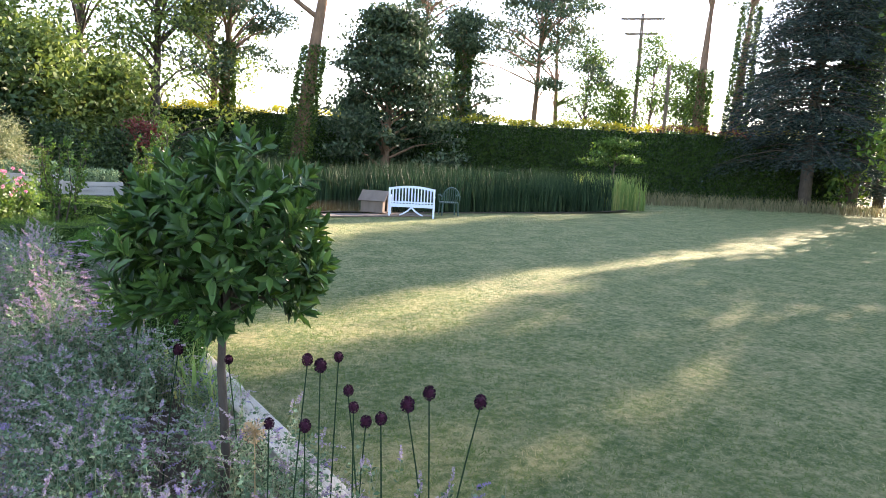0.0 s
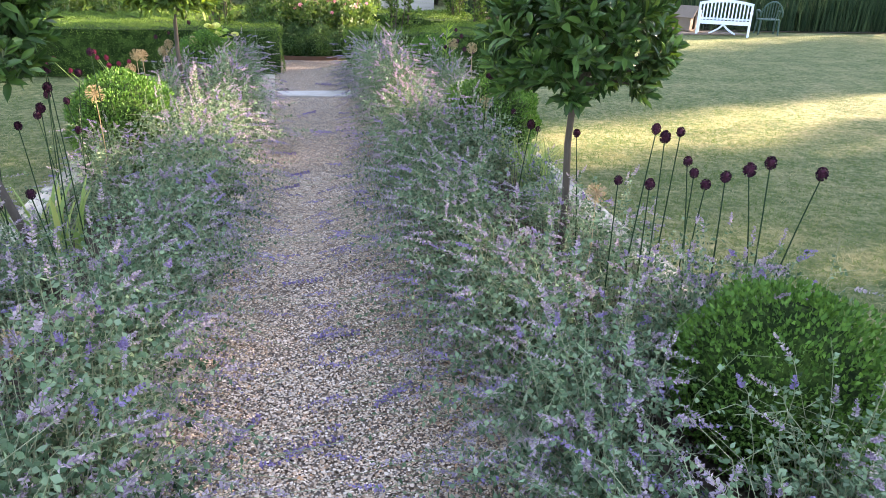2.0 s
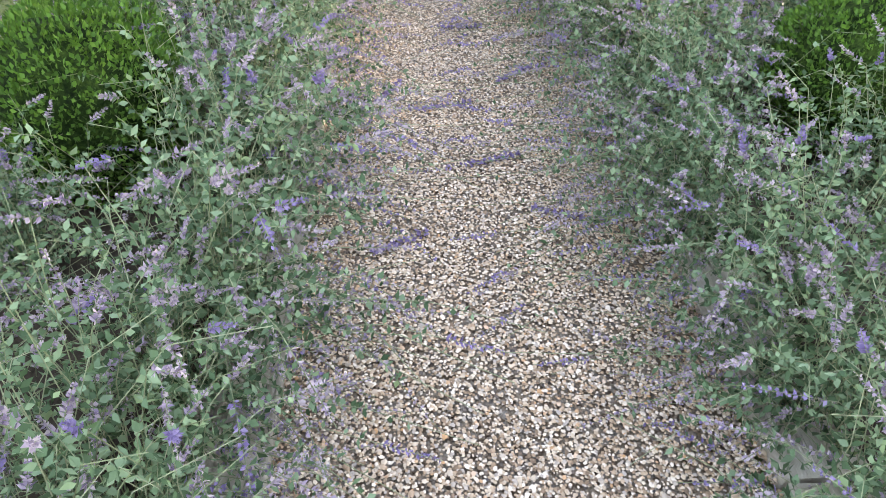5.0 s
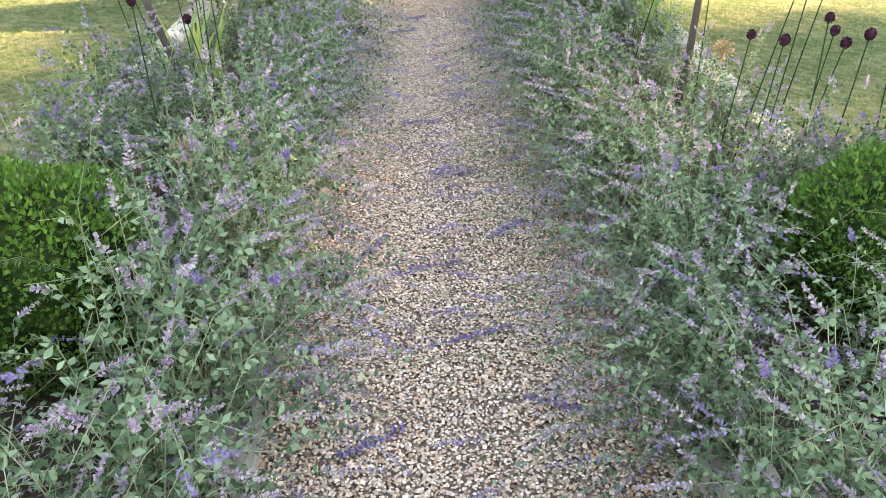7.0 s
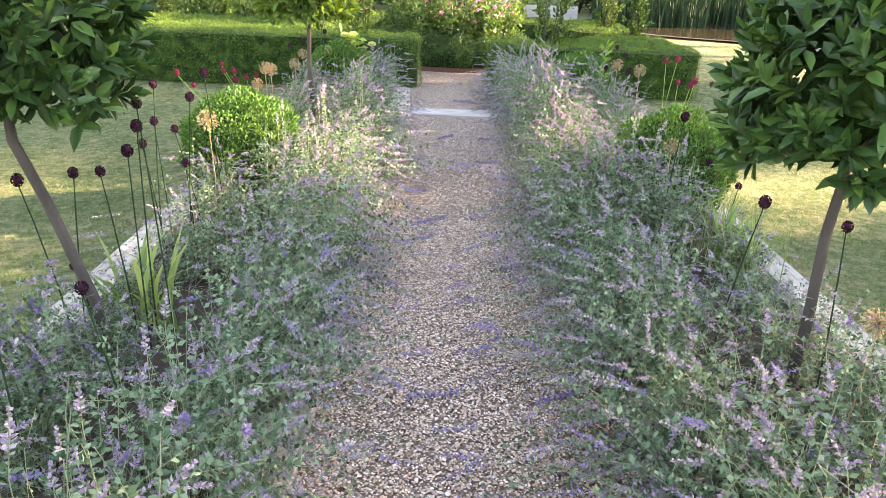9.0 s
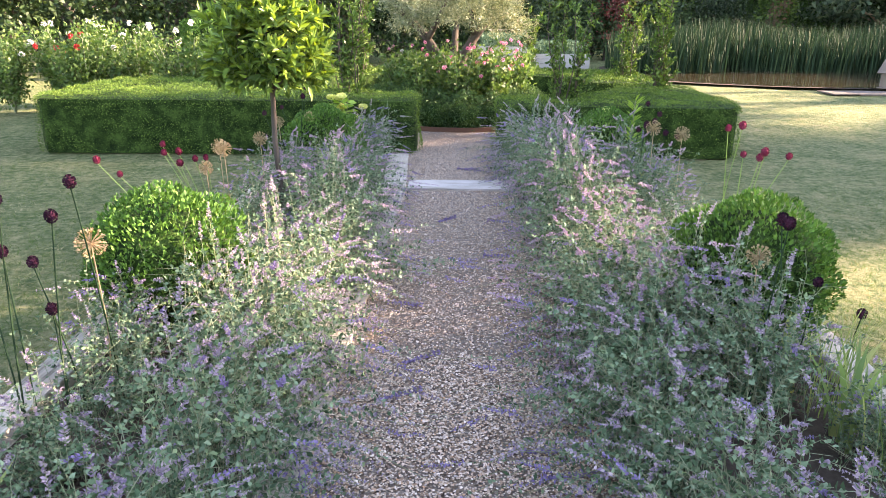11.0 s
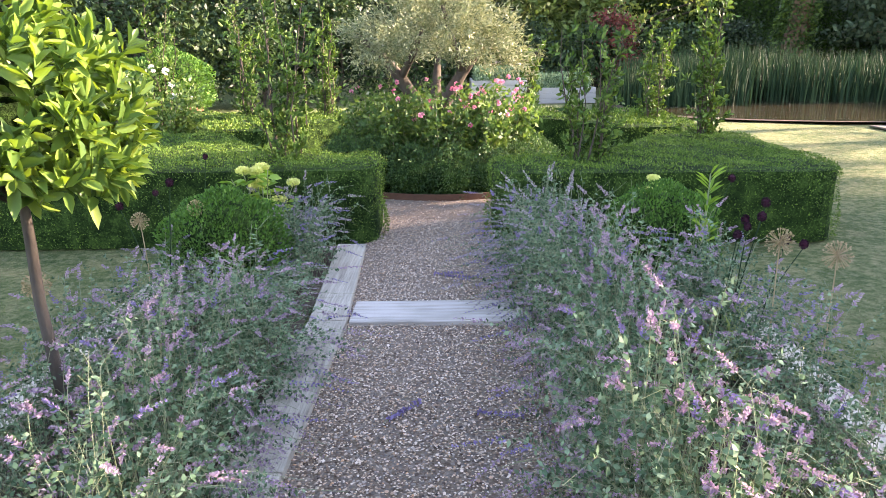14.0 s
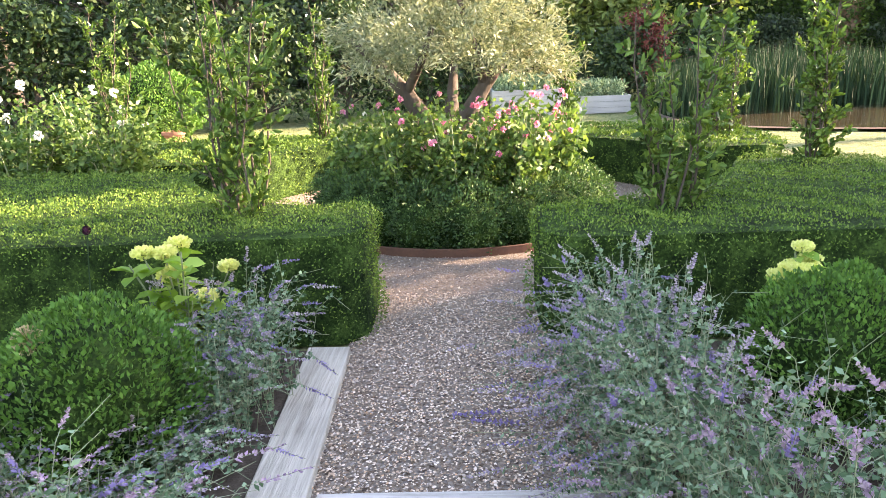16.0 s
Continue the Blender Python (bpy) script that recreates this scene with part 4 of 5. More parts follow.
def column_tree(x, y, h, r, seed, label="slim columnar fruit tree with bushy upright leafy stems"):
    g = np.random.default_rng(seed)
    root = tagged(empty("column_tree", pose(x, y, 0)), label, "tree", "columnar trees rising from the hedges")
    st, P, D = [], [], []
    for i in range(8):
        a = i * 2.4 + g.normal(0, .3)
        s = r * (.35 + .65 * g.random())
        hh = h * g.uniform(.6, 1.05)
        t = np.linspace(0, 1, 7)
        pts = np.column_stack([np.cos(a) * s * t ** .8 + .035 * np.sin(t * 9 + i), np.sin(a) * s * t ** .8 + .03 * np.cos(t * 8 + i), hh * t])
        st.append(tube_arrays(pts, np.linspace(.013, .003, 7), 5))
        for q in np.arange(.2, 1.0, .13 / hh):
            k = min(int(q * 6), 5)
            b = pts[k] + (pts[k + 1] - pts[k]) * (q * 6 - k)
            aa = g.uniform(0, 6.28)
            d = unit(np.array([np.cos(aa), np.sin(aa), g.uniform(.5, 1.5)]))
            ln = g.uniform(.1, .3) * (1.15 - .5 * q)
            st.append(tube_arrays([b, b + d * ln], [.005, .002], 3))
            m = int(8 + ln * 60)
            u = g.uniform(.1, 1.05, m)[:, None]
            P.append(b + d * ln * u + g.normal(0, .012, (m, 3)))
            D.append(unit(g.normal(0, .75, (m, 3)) + d * .9 + [0, 0, .2]))
    P, D = np.concatenate(P), np.concatenate(D)
    put("stem_mass", mesh_np("stem_mass", *join_arrays(st)), M_BARK, root)
    put("leaves", mesh_np("leaves", *leaf_arrays(P, D, g.uniform(.045, .085, len(P)), g.uniform(.022, .038, len(P)), .2, True)), M_TREE, root)


for i, (x, y, h, r) in enumerate([(-1.38, 2.5, 2.5, .42), (1.36, 2.45, 1.8, .3), (3.0, 4.05, 2.3, .14), (-3.9, 5.9, 2.2, .28), (3.05, 6.5, 1.85, .28), (-1.9, 7.6, 2.3, .2), (1.45, 7.9, 1.6, .13), (-3.2, 7.6, 2.2, .22)]):
    column_tree(x, y, h, r, 700 + i)

# ---- pond, bank and the timber bed beyond ----
PC, PA, PB = Vector((14.5, 14.8, 0)), 9.8, 4.5


def pond_outline(s=1.0, k=72):
    out = []
    for i in range(k):
        c, q = math.cos(2 * math.pi * i / k), math.sin(2 * math.pi * i / k)
        f = (abs(c) ** 3 + abs(q) ** 3) ** (-1 / 3)
        out.append((PC.x + s * PA * c * f, PC.y + s * PB * q * f))
    return out


def water_material():
    m, n, l, p = mat_base("pond_water")
    tc = n.new("ShaderNodeTexCoord")
    z = n.new("ShaderNodeTexNoise")
    z.inputs["Scale"].default_value = 3
    l.new(tc.outputs["Object"], z.inputs["Vector"])
    r = ramp(n, [(.3, (.02, .018, .01)), (.7, (.06, .05, .03))])
    l.new(z.outputs[0], r.inputs[0])
    l.new(r.outputs[0], p.inputs["Base Color"])
    p.inputs["Roughness"].default_value = .08
    b = n.new("ShaderNodeBump")
    b.inputs["Strength"].default_value, b.inputs["Distance"].default_value = .12, .02
    l.new(z.outputs[0], b.inputs["Height"])
    l.new(b.outputs[0], p.inputs["Normal"])
    return m


sheet("water", pond_outline(), .045, water_material(), "still dark pond water", "water")
sheet("pond_margin", pond_outline(1.035), .04, M_SOIL, "muddy pond margin", "soil")


def blades(name, x, y, h, w, mat, label, cat, bend=.25, zb=0.0):
    n = len(x)
    a = rng.uniform(0, 6.28, n)
    k = 4
    t = np.linspace(0, 1, k)
    s = rng.uniform(.02, bend, n) * h
    cx = x[:, None] + np.cos(a)[:, None] * s[:, None] * t ** 2
    cy = y[:, None] + np.sin(a)[:, None] * s[:, None] * t ** 2
    cz = zb + h[:, None] * t
    ww = w * np.array([.9, 1, .7, .05])
    b = rng.uniform(0, 6.28, n)
    px, py = np.cos(b)[:, None] * ww / 2, np.sin(b)[:, None] * ww / 2
    V = np.concatenate([np.stack([cx + px, cy + py, cz], -1), np.stack([cx - px, cy - py, cz], -1)], 1)
    q = np.array([[j, j + 1, k + j + 1, k + j] for j in range(k - 1)])
    F = (np.arange(n) * 2 * k)[:, None, None] + q[None]
    return tagged(put(name, mesh_np(name, V.reshape(-1, 3), F.reshape(-1, 4)), mat), label, cat, kind="stuff")


def reed_beds():
    n = 23000
    x, y = rng.uniform(PC.x - PA, PC.x + PA, n), rng.uniform(PC.y - PB, PC.y + PB * 1.3, n)
    front = PC.y - PB * (1 - np.clip(np.abs((x - PC.x) / PA), 0, 1) ** 3) ** (1 / 3)
    k = ((x > 12.6) & (y > front + .35 + .25 * np.sin(x * 1.7))) | (y > PC.y + 1.0 + .5 * np.sin(x)) | ((x < 8) & (y > PC.y - .2))
    k &= np.abs((x - PC.x) / PA) ** 3 + np.clip(np.abs((y - PC.y) / (PB * 1.3)), 0, 1) ** 3 < 1
    x, y = x[k], y[k]
    h = rng.uniform(.9, 1.55, len(x)) * (1 + .12 * np.sin(x * .9))
    blades("reeds", x, y, h, .035, M_REED, "dense upright green reeds standing in the pond", "reeds")
    x, y = rng.uniform(22.0, 24.2, 1000), rng.uniform(11.4, 14, 1000)
    blades("yellow_flag_leaves", x, y, rng.uniform(.9, 1.6, len(x)), .05, M_IRIS, "sunlit yellow-green reed leaves at the pond end", "reeds")
    s = rng.uniform(-30, 22, 8000)
    d = rng.uniform(2.2, 7, 8000)
    x, y = HB.x + .819 * s - .574 * d, HB.y - .574 * s - .819 * d
    blades("rough_grass", x, y, rng.uniform(.3, .75, 8000), .03, M_REEDD, "long rough grass on the bank before the tall hedge", "grass", .6)


HB = Vector((24.5, 25.7, 0))
reed_beds()


# ---- tall hedge behind the pond ----
def tall_hedge():
    L0, L1, th, H = -34, 22, 1.6, 4.1
    root = tagged(empty("tall_hedge", pose(HB.x, HB.y, 0, 0, 0, -35)), "tall dark clipped boundary hedge with lighter new growth on top", "hedge")
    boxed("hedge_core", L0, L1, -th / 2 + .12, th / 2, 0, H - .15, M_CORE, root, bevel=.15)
    n = 32000
    s, z = rng.uniform(L0, L1, n), rng.uniform(0, H, n)
    P = np.column_stack([s, -th / 2 + .12 * np.sin(s * .7) * np.cos(z) - rng.uniform(-.05, .16, n), z])
    D = unit(rand_dirs(n) * .9 + [0, -.8, -.2])
    put("face_leaves", mesh_np("face_leaves", *leaf_arrays(P, D, rng.uniform(.09, .19, n), rng.uniform(.07, .12, n), .15)), M_DARKH, root)
    n = 16000
    s = rng.uniform(L0, L1, n)
    P = np.column_stack([s, rng.uniform(-th / 2 - .1, th / 2, n), H + .12 * np.sin(s * 1.1) + .1 * np.sin(s * 3.7) + rng.uniform(-.15, .22, n)])
    D = unit(rand_dirs(n) + [0, 0, .8])
    red = (s > 11) & (s < 17) & (rng.random(n) < .6)
    for nm, kk, mt in (("top_growth", ~red, M_TIPH), ("copper_growth", red, M_REDH)):
        put(nm, mesh_np(nm, *leaf_arrays(P[kk], D[kk], rng.uniform(.09, .2, kk.sum()), rng.uniform(.06, .1, kk.sum()), .2)), mt, root)


tall_hedge()


# ---- trees ----
def tree(name, x, y, h, tr, cr, cz0, clumps, per, leaf, mat, label, seed, lean=(0, 0), bark=None, sp=.5, flat=1.0, top=1.0, cat="tree", group="trees round the garden"):
    g = np.random.default_rng(seed)
    root = tagged(empty(name, pose(x, y, 0)), label, cat, group)
    t = np.linspace(0, 1, 7)
    trunk = np.column_stack([lean[0] * t + .12 * np.sin(t * 6 + seed), lean[1] * t + .1 * np.cos(t * 5 + seed), h * .93 * t])
    tubes = [tube_arrays(trunk, tr * (1 - .85 * t), 8)]
    lv = []
    for i in range(clumps):
        zz = cz0 + (h - cz0) * g.random() ** .8
        q = (zz - cz0) / (h - cz0)
        rad = cr * (1 - q ** 2 * .75) * top * math.sqrt(g.random()) * g.uniform(.7, 1.15)
        a = g.uniform(0, 6.28)
        k = min(zz / h / .93, .98)
        b = np.array([np.interp(k, t, trunk[:, 0]), np.interp(k, t, trunk[:, 1]), zz])
        c = b + [math.cos(a) * rad, math.sin(a) * rad, 0]
        if i % 2 == 0 and rad > .5:
            s = np.array([np.interp(max(k - .12, 0), t, trunk[:, 0]), np.interp(max(k - .12, 0), t, trunk[:, 1]), max(zz - .12 * h, .3)])
            tubes.append(tube_arrays([s, (s + c) / 2 + [0, 0, .25], c], [tr * .3, tr * .18, .02], 5))
        P = c + g.normal(0, 1, (per, 3)) * sp * [1, 1, .6 * flat]
        lv.append(leaf_arrays(P, unit(g.normal(size=(per, 3)) + [0, 0, .1]), g.uniform(.7, 1.3, per) * leaf, g.uniform(.4, .7, per) * leaf, .2))
    put("trunk", mesh_np("trunk", *join_arrays(tubes)), bark or M_BARK, root)
    put("crown_leaves", mesh_np("crown_leaves", *join_arrays(lv)), mat, root)
    return root


def ivy_sleeve(root, lean, h, r, n, seed):
    g = np.random.default_rng(seed)
    t = g.random(n)
    a = g.uniform(0, 6.28, n)
    rr = r * g.uniform(.85, 1.3, n) * (1 - .3 * t)
    P = np.column_stack([lean[0] * t + np.cos(a) * rr, lean[1] * t + np.sin(a) * rr, h * t])
    D = unit(np.column_stack([np.cos(a), np.sin(a), -.4 + 0 * a]) + g.normal(0, .5, (n, 3)))
    put("ivy", mesh_np("ivy", *leaf_arrays(P, D, g.uniform(.1, .17, n), g.uniform(.08, .14, n), .15)), M_IVY, root)


def polar(az, d):
    return (.43 + d * math.sin(radians(az)), -8.68 + d * math.cos(radians(az)))


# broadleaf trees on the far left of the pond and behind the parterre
for i, (az, d, h, cr, mt) in enumerate([(1, 40, 15, 4.5, M_TREEY), (6, 46, 17, 5, M_TREEY), (11, 42, 14, 4, M_TREEY), (-4, 36, 13, 4.5, M_TREE), (-9, 40, 15, 5, M_TREE_SHADE), (-15, 34, 13, 4.5, M_TREE_SHADE), (-21, 36, 14, 5, M_TREE_SHADE), (-27, 32, 13, 5, M_TREE), (-33, 30, 13, 5, M_TREE_SHADE),
                                         (-40, 28, 12, 5, M_TREE), (15, 52, 14, 4, M_TREEY), (-48, 28, 12, 5, M_TREE_SHADE), (3, 33, 6, 2.4, M_TREEY), (-1, 31, 5, 2.2, M_TREE_SHADE), (8, 35, 5, 2.4, M_TREEY)]):
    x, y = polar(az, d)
    tree("broadleaf_tree", x, y, h, .22 + h * .008, cr, h * .12, 90, 80, .27, mt, "leafy tree in the shelter belt, shade put into its dark leaf colour" if mt is M_TREE_SHADE else "leafy broadleaf tree with an airy green crown" if mt is M_TREE else "pale willow-like tree with airy sunlit foliage", 800 + i, sp=.62)
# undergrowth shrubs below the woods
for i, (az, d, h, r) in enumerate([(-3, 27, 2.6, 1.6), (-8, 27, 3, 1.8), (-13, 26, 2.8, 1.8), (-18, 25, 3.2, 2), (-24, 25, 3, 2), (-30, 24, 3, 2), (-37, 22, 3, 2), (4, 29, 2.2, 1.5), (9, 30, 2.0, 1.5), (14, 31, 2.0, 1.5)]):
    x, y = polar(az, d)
    tree("garden_shrub", x, y, h, .08, r, .2, 46, 80, .16, M_TREE_SHADE, "rounded garden shrub before the trees, shade put into its dark green", 840 + i, sp=.34, cat="shrub", group="shrubs below the trees")


def pine(az, d, h, tr, lean, ivy, cz0, cr, clumps, label, seed, mat=None, per=130):
    x, y = polar(az - .6, d)
    r = tree("pine_tree", x, y, h, tr, cr, cz0, clumps, per, .26, mat or M_PINE, label, seed, lean, M_PBARK, .55, .55, 1.3)
    if ivy:
        ivy_sleeve(r, (lean[0] * ivy / h, lean[1] * ivy / h), ivy, tr * 1.3, int(ivy * 900), seed)
    return r


pine(21.6, 36, 17, .5, (2.2, -1.2), 7, 10, 4.0, 46, "tall pine leaning over the pond with an ivy-clad trunk", 900)
pine(16.6, 44, 16, .3, (.3, 0), 8, 6.0, 3.4, 60, "tall pine with ivy-covered lower trunk", 901)
pine(29.2, 38, 9.5, .3, (.2, 0), 0, 1.2, 2.9, 130, "bushy dark green pine with foliage to the ground", 902, per=170)
pine(35, 46, 11, .4, (.2, 0), 10, 4.5, 1.7, 44, "ivy-smothered trunk with a sparse pine top", 903)
pine(40.9, 52, 16, .28, (.4, 0), 0, 8, 4.4, 46, "slender Scots pine with a bare trunk", 904)
pine(42.8, 54, 15, .25, (-.4, 0), 0, 7, 3.6, 40, "slender Scots pine with a bare trunk", 905)
pine(53.3, 46, 14.2, .5, (.9, 0), 8, 12.2, 1.6, 8, "ivy-clad pine with a leaning trunk", 906)
pine(56.0, 47, 14.2, .5, (.8, -.2), 12, 12.4, 1.5, 7, "ivy-clad pine with a thick trunk", 907)
pine(31.5, 50, 16, .3, (.6, 0), 0, 8, 4.2, 44, "slender Scots pine with a bare trunk", 908)
for i, (az, d, h, r) in enumerate([(44.5, 54, 10.5, 2.8), (49.5, 56, 11.5, 3.0), (52, 55, 10, 2.5), (47, 58, 8, 2.4), (37, 80, 6, 3), (39, 85, 6.5, 3), (46.5, 90, 6, 3), (33, 60, 9, 2.5), (26, 60, 6, 3)]):
    x, y = polar(az, d)
    tree("broadleaf_tree", x, y, h, .16, r, 2, 80, 90, .2, M_TREE, "small roundish broadleaf tree beyond the hedge", 920 + i, sp=.45)


def fir(x, y, h, r, label, seed, z0=1.3, boughs=170, spread=.32):
    g = np.random.default_rng(seed)
    root = tagged(empty("blue_conifer", pose(x, y, 0)), label, "conifer", "trees round the garden")
    put("trunk", mesh_np("trunk", *tube_arrays([(0, 0, 0), (.05, 0, h * .5), (0, 0, h)], [.36, .22, .04], 8)), M_BARK, root)
    br, lv = [], []
    for i in range(boughs):
        z = z0 + (h - z0) * g.random() ** 1.15
        ln = r * (1 - (z - z0) / (h - z0)) ** .75 * g.uniform(.65, 1.12) + .3
        a = g.uniform(0, 6.28)
        d = np.array([math.cos(a), math.sin(a), 0])
        pts = [np.array([0, 0, z]) + d * ln * q + [0, 0, ln * (.18 * q - .38 * q * q)] for q in (0, .35, .7, 1)]
        br.append(tube_arrays(pts, [.06, .04, .02, .008], 4))
        m = 165 if spread < .5 else 260
        q = g.random(m) ** .7
        P = np.array([0, 0, z]) + d * (ln * q)[:, None] + np.column_stack([0 * q, 0 * q, ln * (.18 * q - .38 * q * q)])
        sd = np.array([-d[1], d[0], 0])
        sg = g.normal(0, spread, m) * (.4 + ln * .18)
        P = P + sd * sg[:, None] + np.column_stack([0 * q, 0 * q, -np.abs(sg) * .25 - g.random(m) * (spread - .1)])
        D = unit(d * .6 + sd * np.sign(sg)[:, None] * .7 + [0, 0, -.25] + g.normal(0, .3, (m, 3)))
        lv.append(leaf_arrays(P, D, g.uniform(.16, .32, m), g.uniform(.045, .08, m), .1))
    put("branchwork", mesh_np("branchwork", *join_arrays(br)), M_BARK, root)
    put("needle_sprays", mesh_np("needle_sprays", *join_arrays(lv)), M_FIR, root)


x, y = polar(60.9, 44)
fir(x, y, 21, 5.4, "large blue-grey conifer with sweeping branches on the lawn", 930, 2.7, 380, .55)
for i, (az, d, h, r) in enumerate([(65.5, 56, 17, 4.2), (63, 53, 16, 3.6), (58, 52, 10.5, 4.0)]):
    x, y = polar(az, d)
    fir(x, y, h, r, "dark conifer at the lawn edge", 931 + i, .8, 150)
# added trees, mostly unseen, on the sun side; their long shadows stripe the lawn
for i, (u, dx, h, cr) in enumerate([(-4.95, 36, 19, 1.3), (-7.5, 35, 20, 1.5), (-10.6, 37, 20, 1.9), (-14, 35, 20, 2.2), (-18, 36, 20, 2.6), (-23, 36, 20, 3.2), (-9.2, 45, 22, 1.8), (-29, 38, 20, 3.6), (-1.15, 41, 16, 1.0)]):
    tree("broadleaf_tree", dx, (u + .292 * dx) / .956, h, .35, cr, .8, 110, 80, .36, M_TREE, "tall leafy tree added on the sun side to shade the lawn", 950 + i, sp=.5, flat=1.8, top=1.2)


def acer(x, y):
    root = tree("spreading_maple", x, y, 3.0, .07, 1.5, 1.7, 30, 120, .14, M_TREE, "low spreading maple with layered foliage by the pond", 970, sp=.22, flat=.35)


acer(*polar(47.2, 31))
tree("dome_shrub", polar(17.6, 33)[0], polar(17.6, 33)[1], 2.2, .1, 1.7, .2, 60, 120, .12, M_DARKH, "broad domed clipped dark green shrub", 971, sp=.3, cat="shrub")
tree("copper_shrub", polar(10.2, 30)[0], polar(10.2, 30)[1], 2.6, .08, 1.0, .6, 30, 70, .12, M_REDH, "shrub with coppery red young leaves", 972, sp=.25, cat="shrub")


# ---- timber raised bed, brick pier ----
def raised_bed(x0, x1, y0, y1, h, label):
    root = tagged(empty("raised_timber_bed", pose((x0 + x1) / 2, (y0 + y1) / 2, 0)), label, "raised bed", "raised timber beds beyond the parterre")
    w, d = (x1 - x0) / 2, (y1 - y0) / 2
    nb = max(2, round(h / .14))
    for i in range(nb):
        z0, z1 = h / nb * i, h / nb * (i + 1) - .006
        boxed("board", -w, w, -d, -d + .06, z0, z1, M_PLANK, root, .006)
        boxed("board", -w, -w + .06, -d + .062, d, z0, z1, M_PLANK, root, .006)
        boxed("board", w - .06, w, -d + .062, d, z0, z1, M_PLANK, root, .006)
    boxed("soil_fill", -w + .062, w - .062, -d + .062, d - .01, .01, h - .05, M_SOIL, root, .01)
    n = 3800
    P = np.column_stack([rng.uniform(-w + .1, w - .1, n), rng.uniform(-d + .05, d, n), h - .05 + rng.random(n) ** 1.6 * .4])
    put("grey_planting", mesh_np("grey_planting", *leaf_arrays(P, unit(rand_dirs(n) + [0, 0, .8]), .11, .03, .15)), M_CAT, root)


raised_bed(.7, 2.5, 16.4, 18.6, .68, "grey weathered timber raised bed with lavender-grey planting")
raised_bed(2.52, 4.3, 16.6, 18.4, .45, "low grey timber raised bed beside the taller one")


def pier():
    root = tagged(empty("brick_pier", pose(1.75, 20.2, 0)), "red brick pier with pale stone coping", "pier")
    for c in range(14):
        off = .11 if c % 2 else 0
        for i in range(4):
            boxed("brick", -.44 + i * .22 + off * .5, -.225 + i * .22 + off * .5 - .008, -.22, .22, .076 * c, .076 * c + .066, M_BRICK, root, .004)
    boxed("mortar_core", -.43, .43, -.21, .21, 0, 1.06, M_STONE, root, .002)
    boxed("coping", -.52, .56, -.28, .28, 1.065, 1.14, M_STONE, root, .012)


pier()


# ---- bench, chair, little hut, terrace by the pond ----
def pond_terrace():
    root = tagged(empty("paved_edge", pose(10.6, 9.55, 0)), "pale stone slabs edging the pond by the bench", "paving", kind="structure")
    for i in range(6):
        for j in range(2):
            boxed("slab", -2.2 + i * .6, -1.62 + i * .6, -.3 + j * .4, .08 + j * .4, 0, .03, M_POLE, root, .008, wob=.006)


pond_terrace()
BENCH_DIR = 33


def bench():
    root = tagged(empty("garden_bench", pose(11.0, 9.0, 0, 0, 0, -BENCH_DIR)), "pale blue painted slatted garden bench seen from behind", "bench")
    W = .66
    for sx in (-1, 1):
        boxed("back_post", sx * W - .03, sx * W + .03, -.03, .03, 0, .86, M_BENCH, root, .006)
        boxed("front_leg", sx * W - .03, sx * W + .03, .44, .5, 0, .6, M_BENCH, root, .006)
        boxed("armrest", sx * W - .04, sx * W + .04, .032, .52, .602, .63, M_BENCH, root, .006)
    bm = bmesh.new()
    k = 12
    for i in range(k):
        xa, xb = -W + 2 * W * i / k, -W + 2 * W * (i + 1) / k
        za, zb = .86 + .08 * (1 - (xa / W) ** 2), .86 + .08 * (1 - (xb / W) ** 2)
        vs = [bm.verts.new(p) for p in ((xa, -.02, za - .07), (xb, -.02, zb - .07), (xb, .02, zb - .07), (xa, .02, za - .07), (xa, -.02, za), (xb, -.02, zb), (xb, .02, zb), (xa, .02, za))]
        for f in ((0, 1, 5, 4), (1, 2, 6, 5), (2, 3, 7, 6), (3, 0, 4, 7), (4, 5, 6, 7), (3, 2, 1, 0)):
            bm.faces.new([vs[q] for q in f])
    bmesh.ops.remove_doubles(bm, verts=bm.verts, dist=.0005)
    part("top_rail", bm, M_BENCH, root)
    boxed("lower_rail", -W + .032, W - .032, -.02, .02, .3, .4, M_BENCH, root, .005)
    for i in range(13):
        x = -W + .1 + i * (2 * W - .2) / 12
        boxed("back_slat", x - .02, x + .02, -.012, .012, .402, .8 + .07 * (1 - (x / W) ** 2), M_BENCH, root, .003)
    for i in range(5):
        boxed("seat_slat", -W + .035, W - .035, .05 + i * .085, .12 + i * .085, .42, .445, M_BENCH, root, .004)
    for sx in (-1, 1):
        put("curved_brace", mesh_np("curved_brace", *tube_arrays([(0, -.005, .3), (sx * .1, -.005, .2), (sx * .22, -.005, .12), (sx * .34, -.005, .06)], [.03, .028, .028, .022], 6)), M_BENCH, root)


bench()


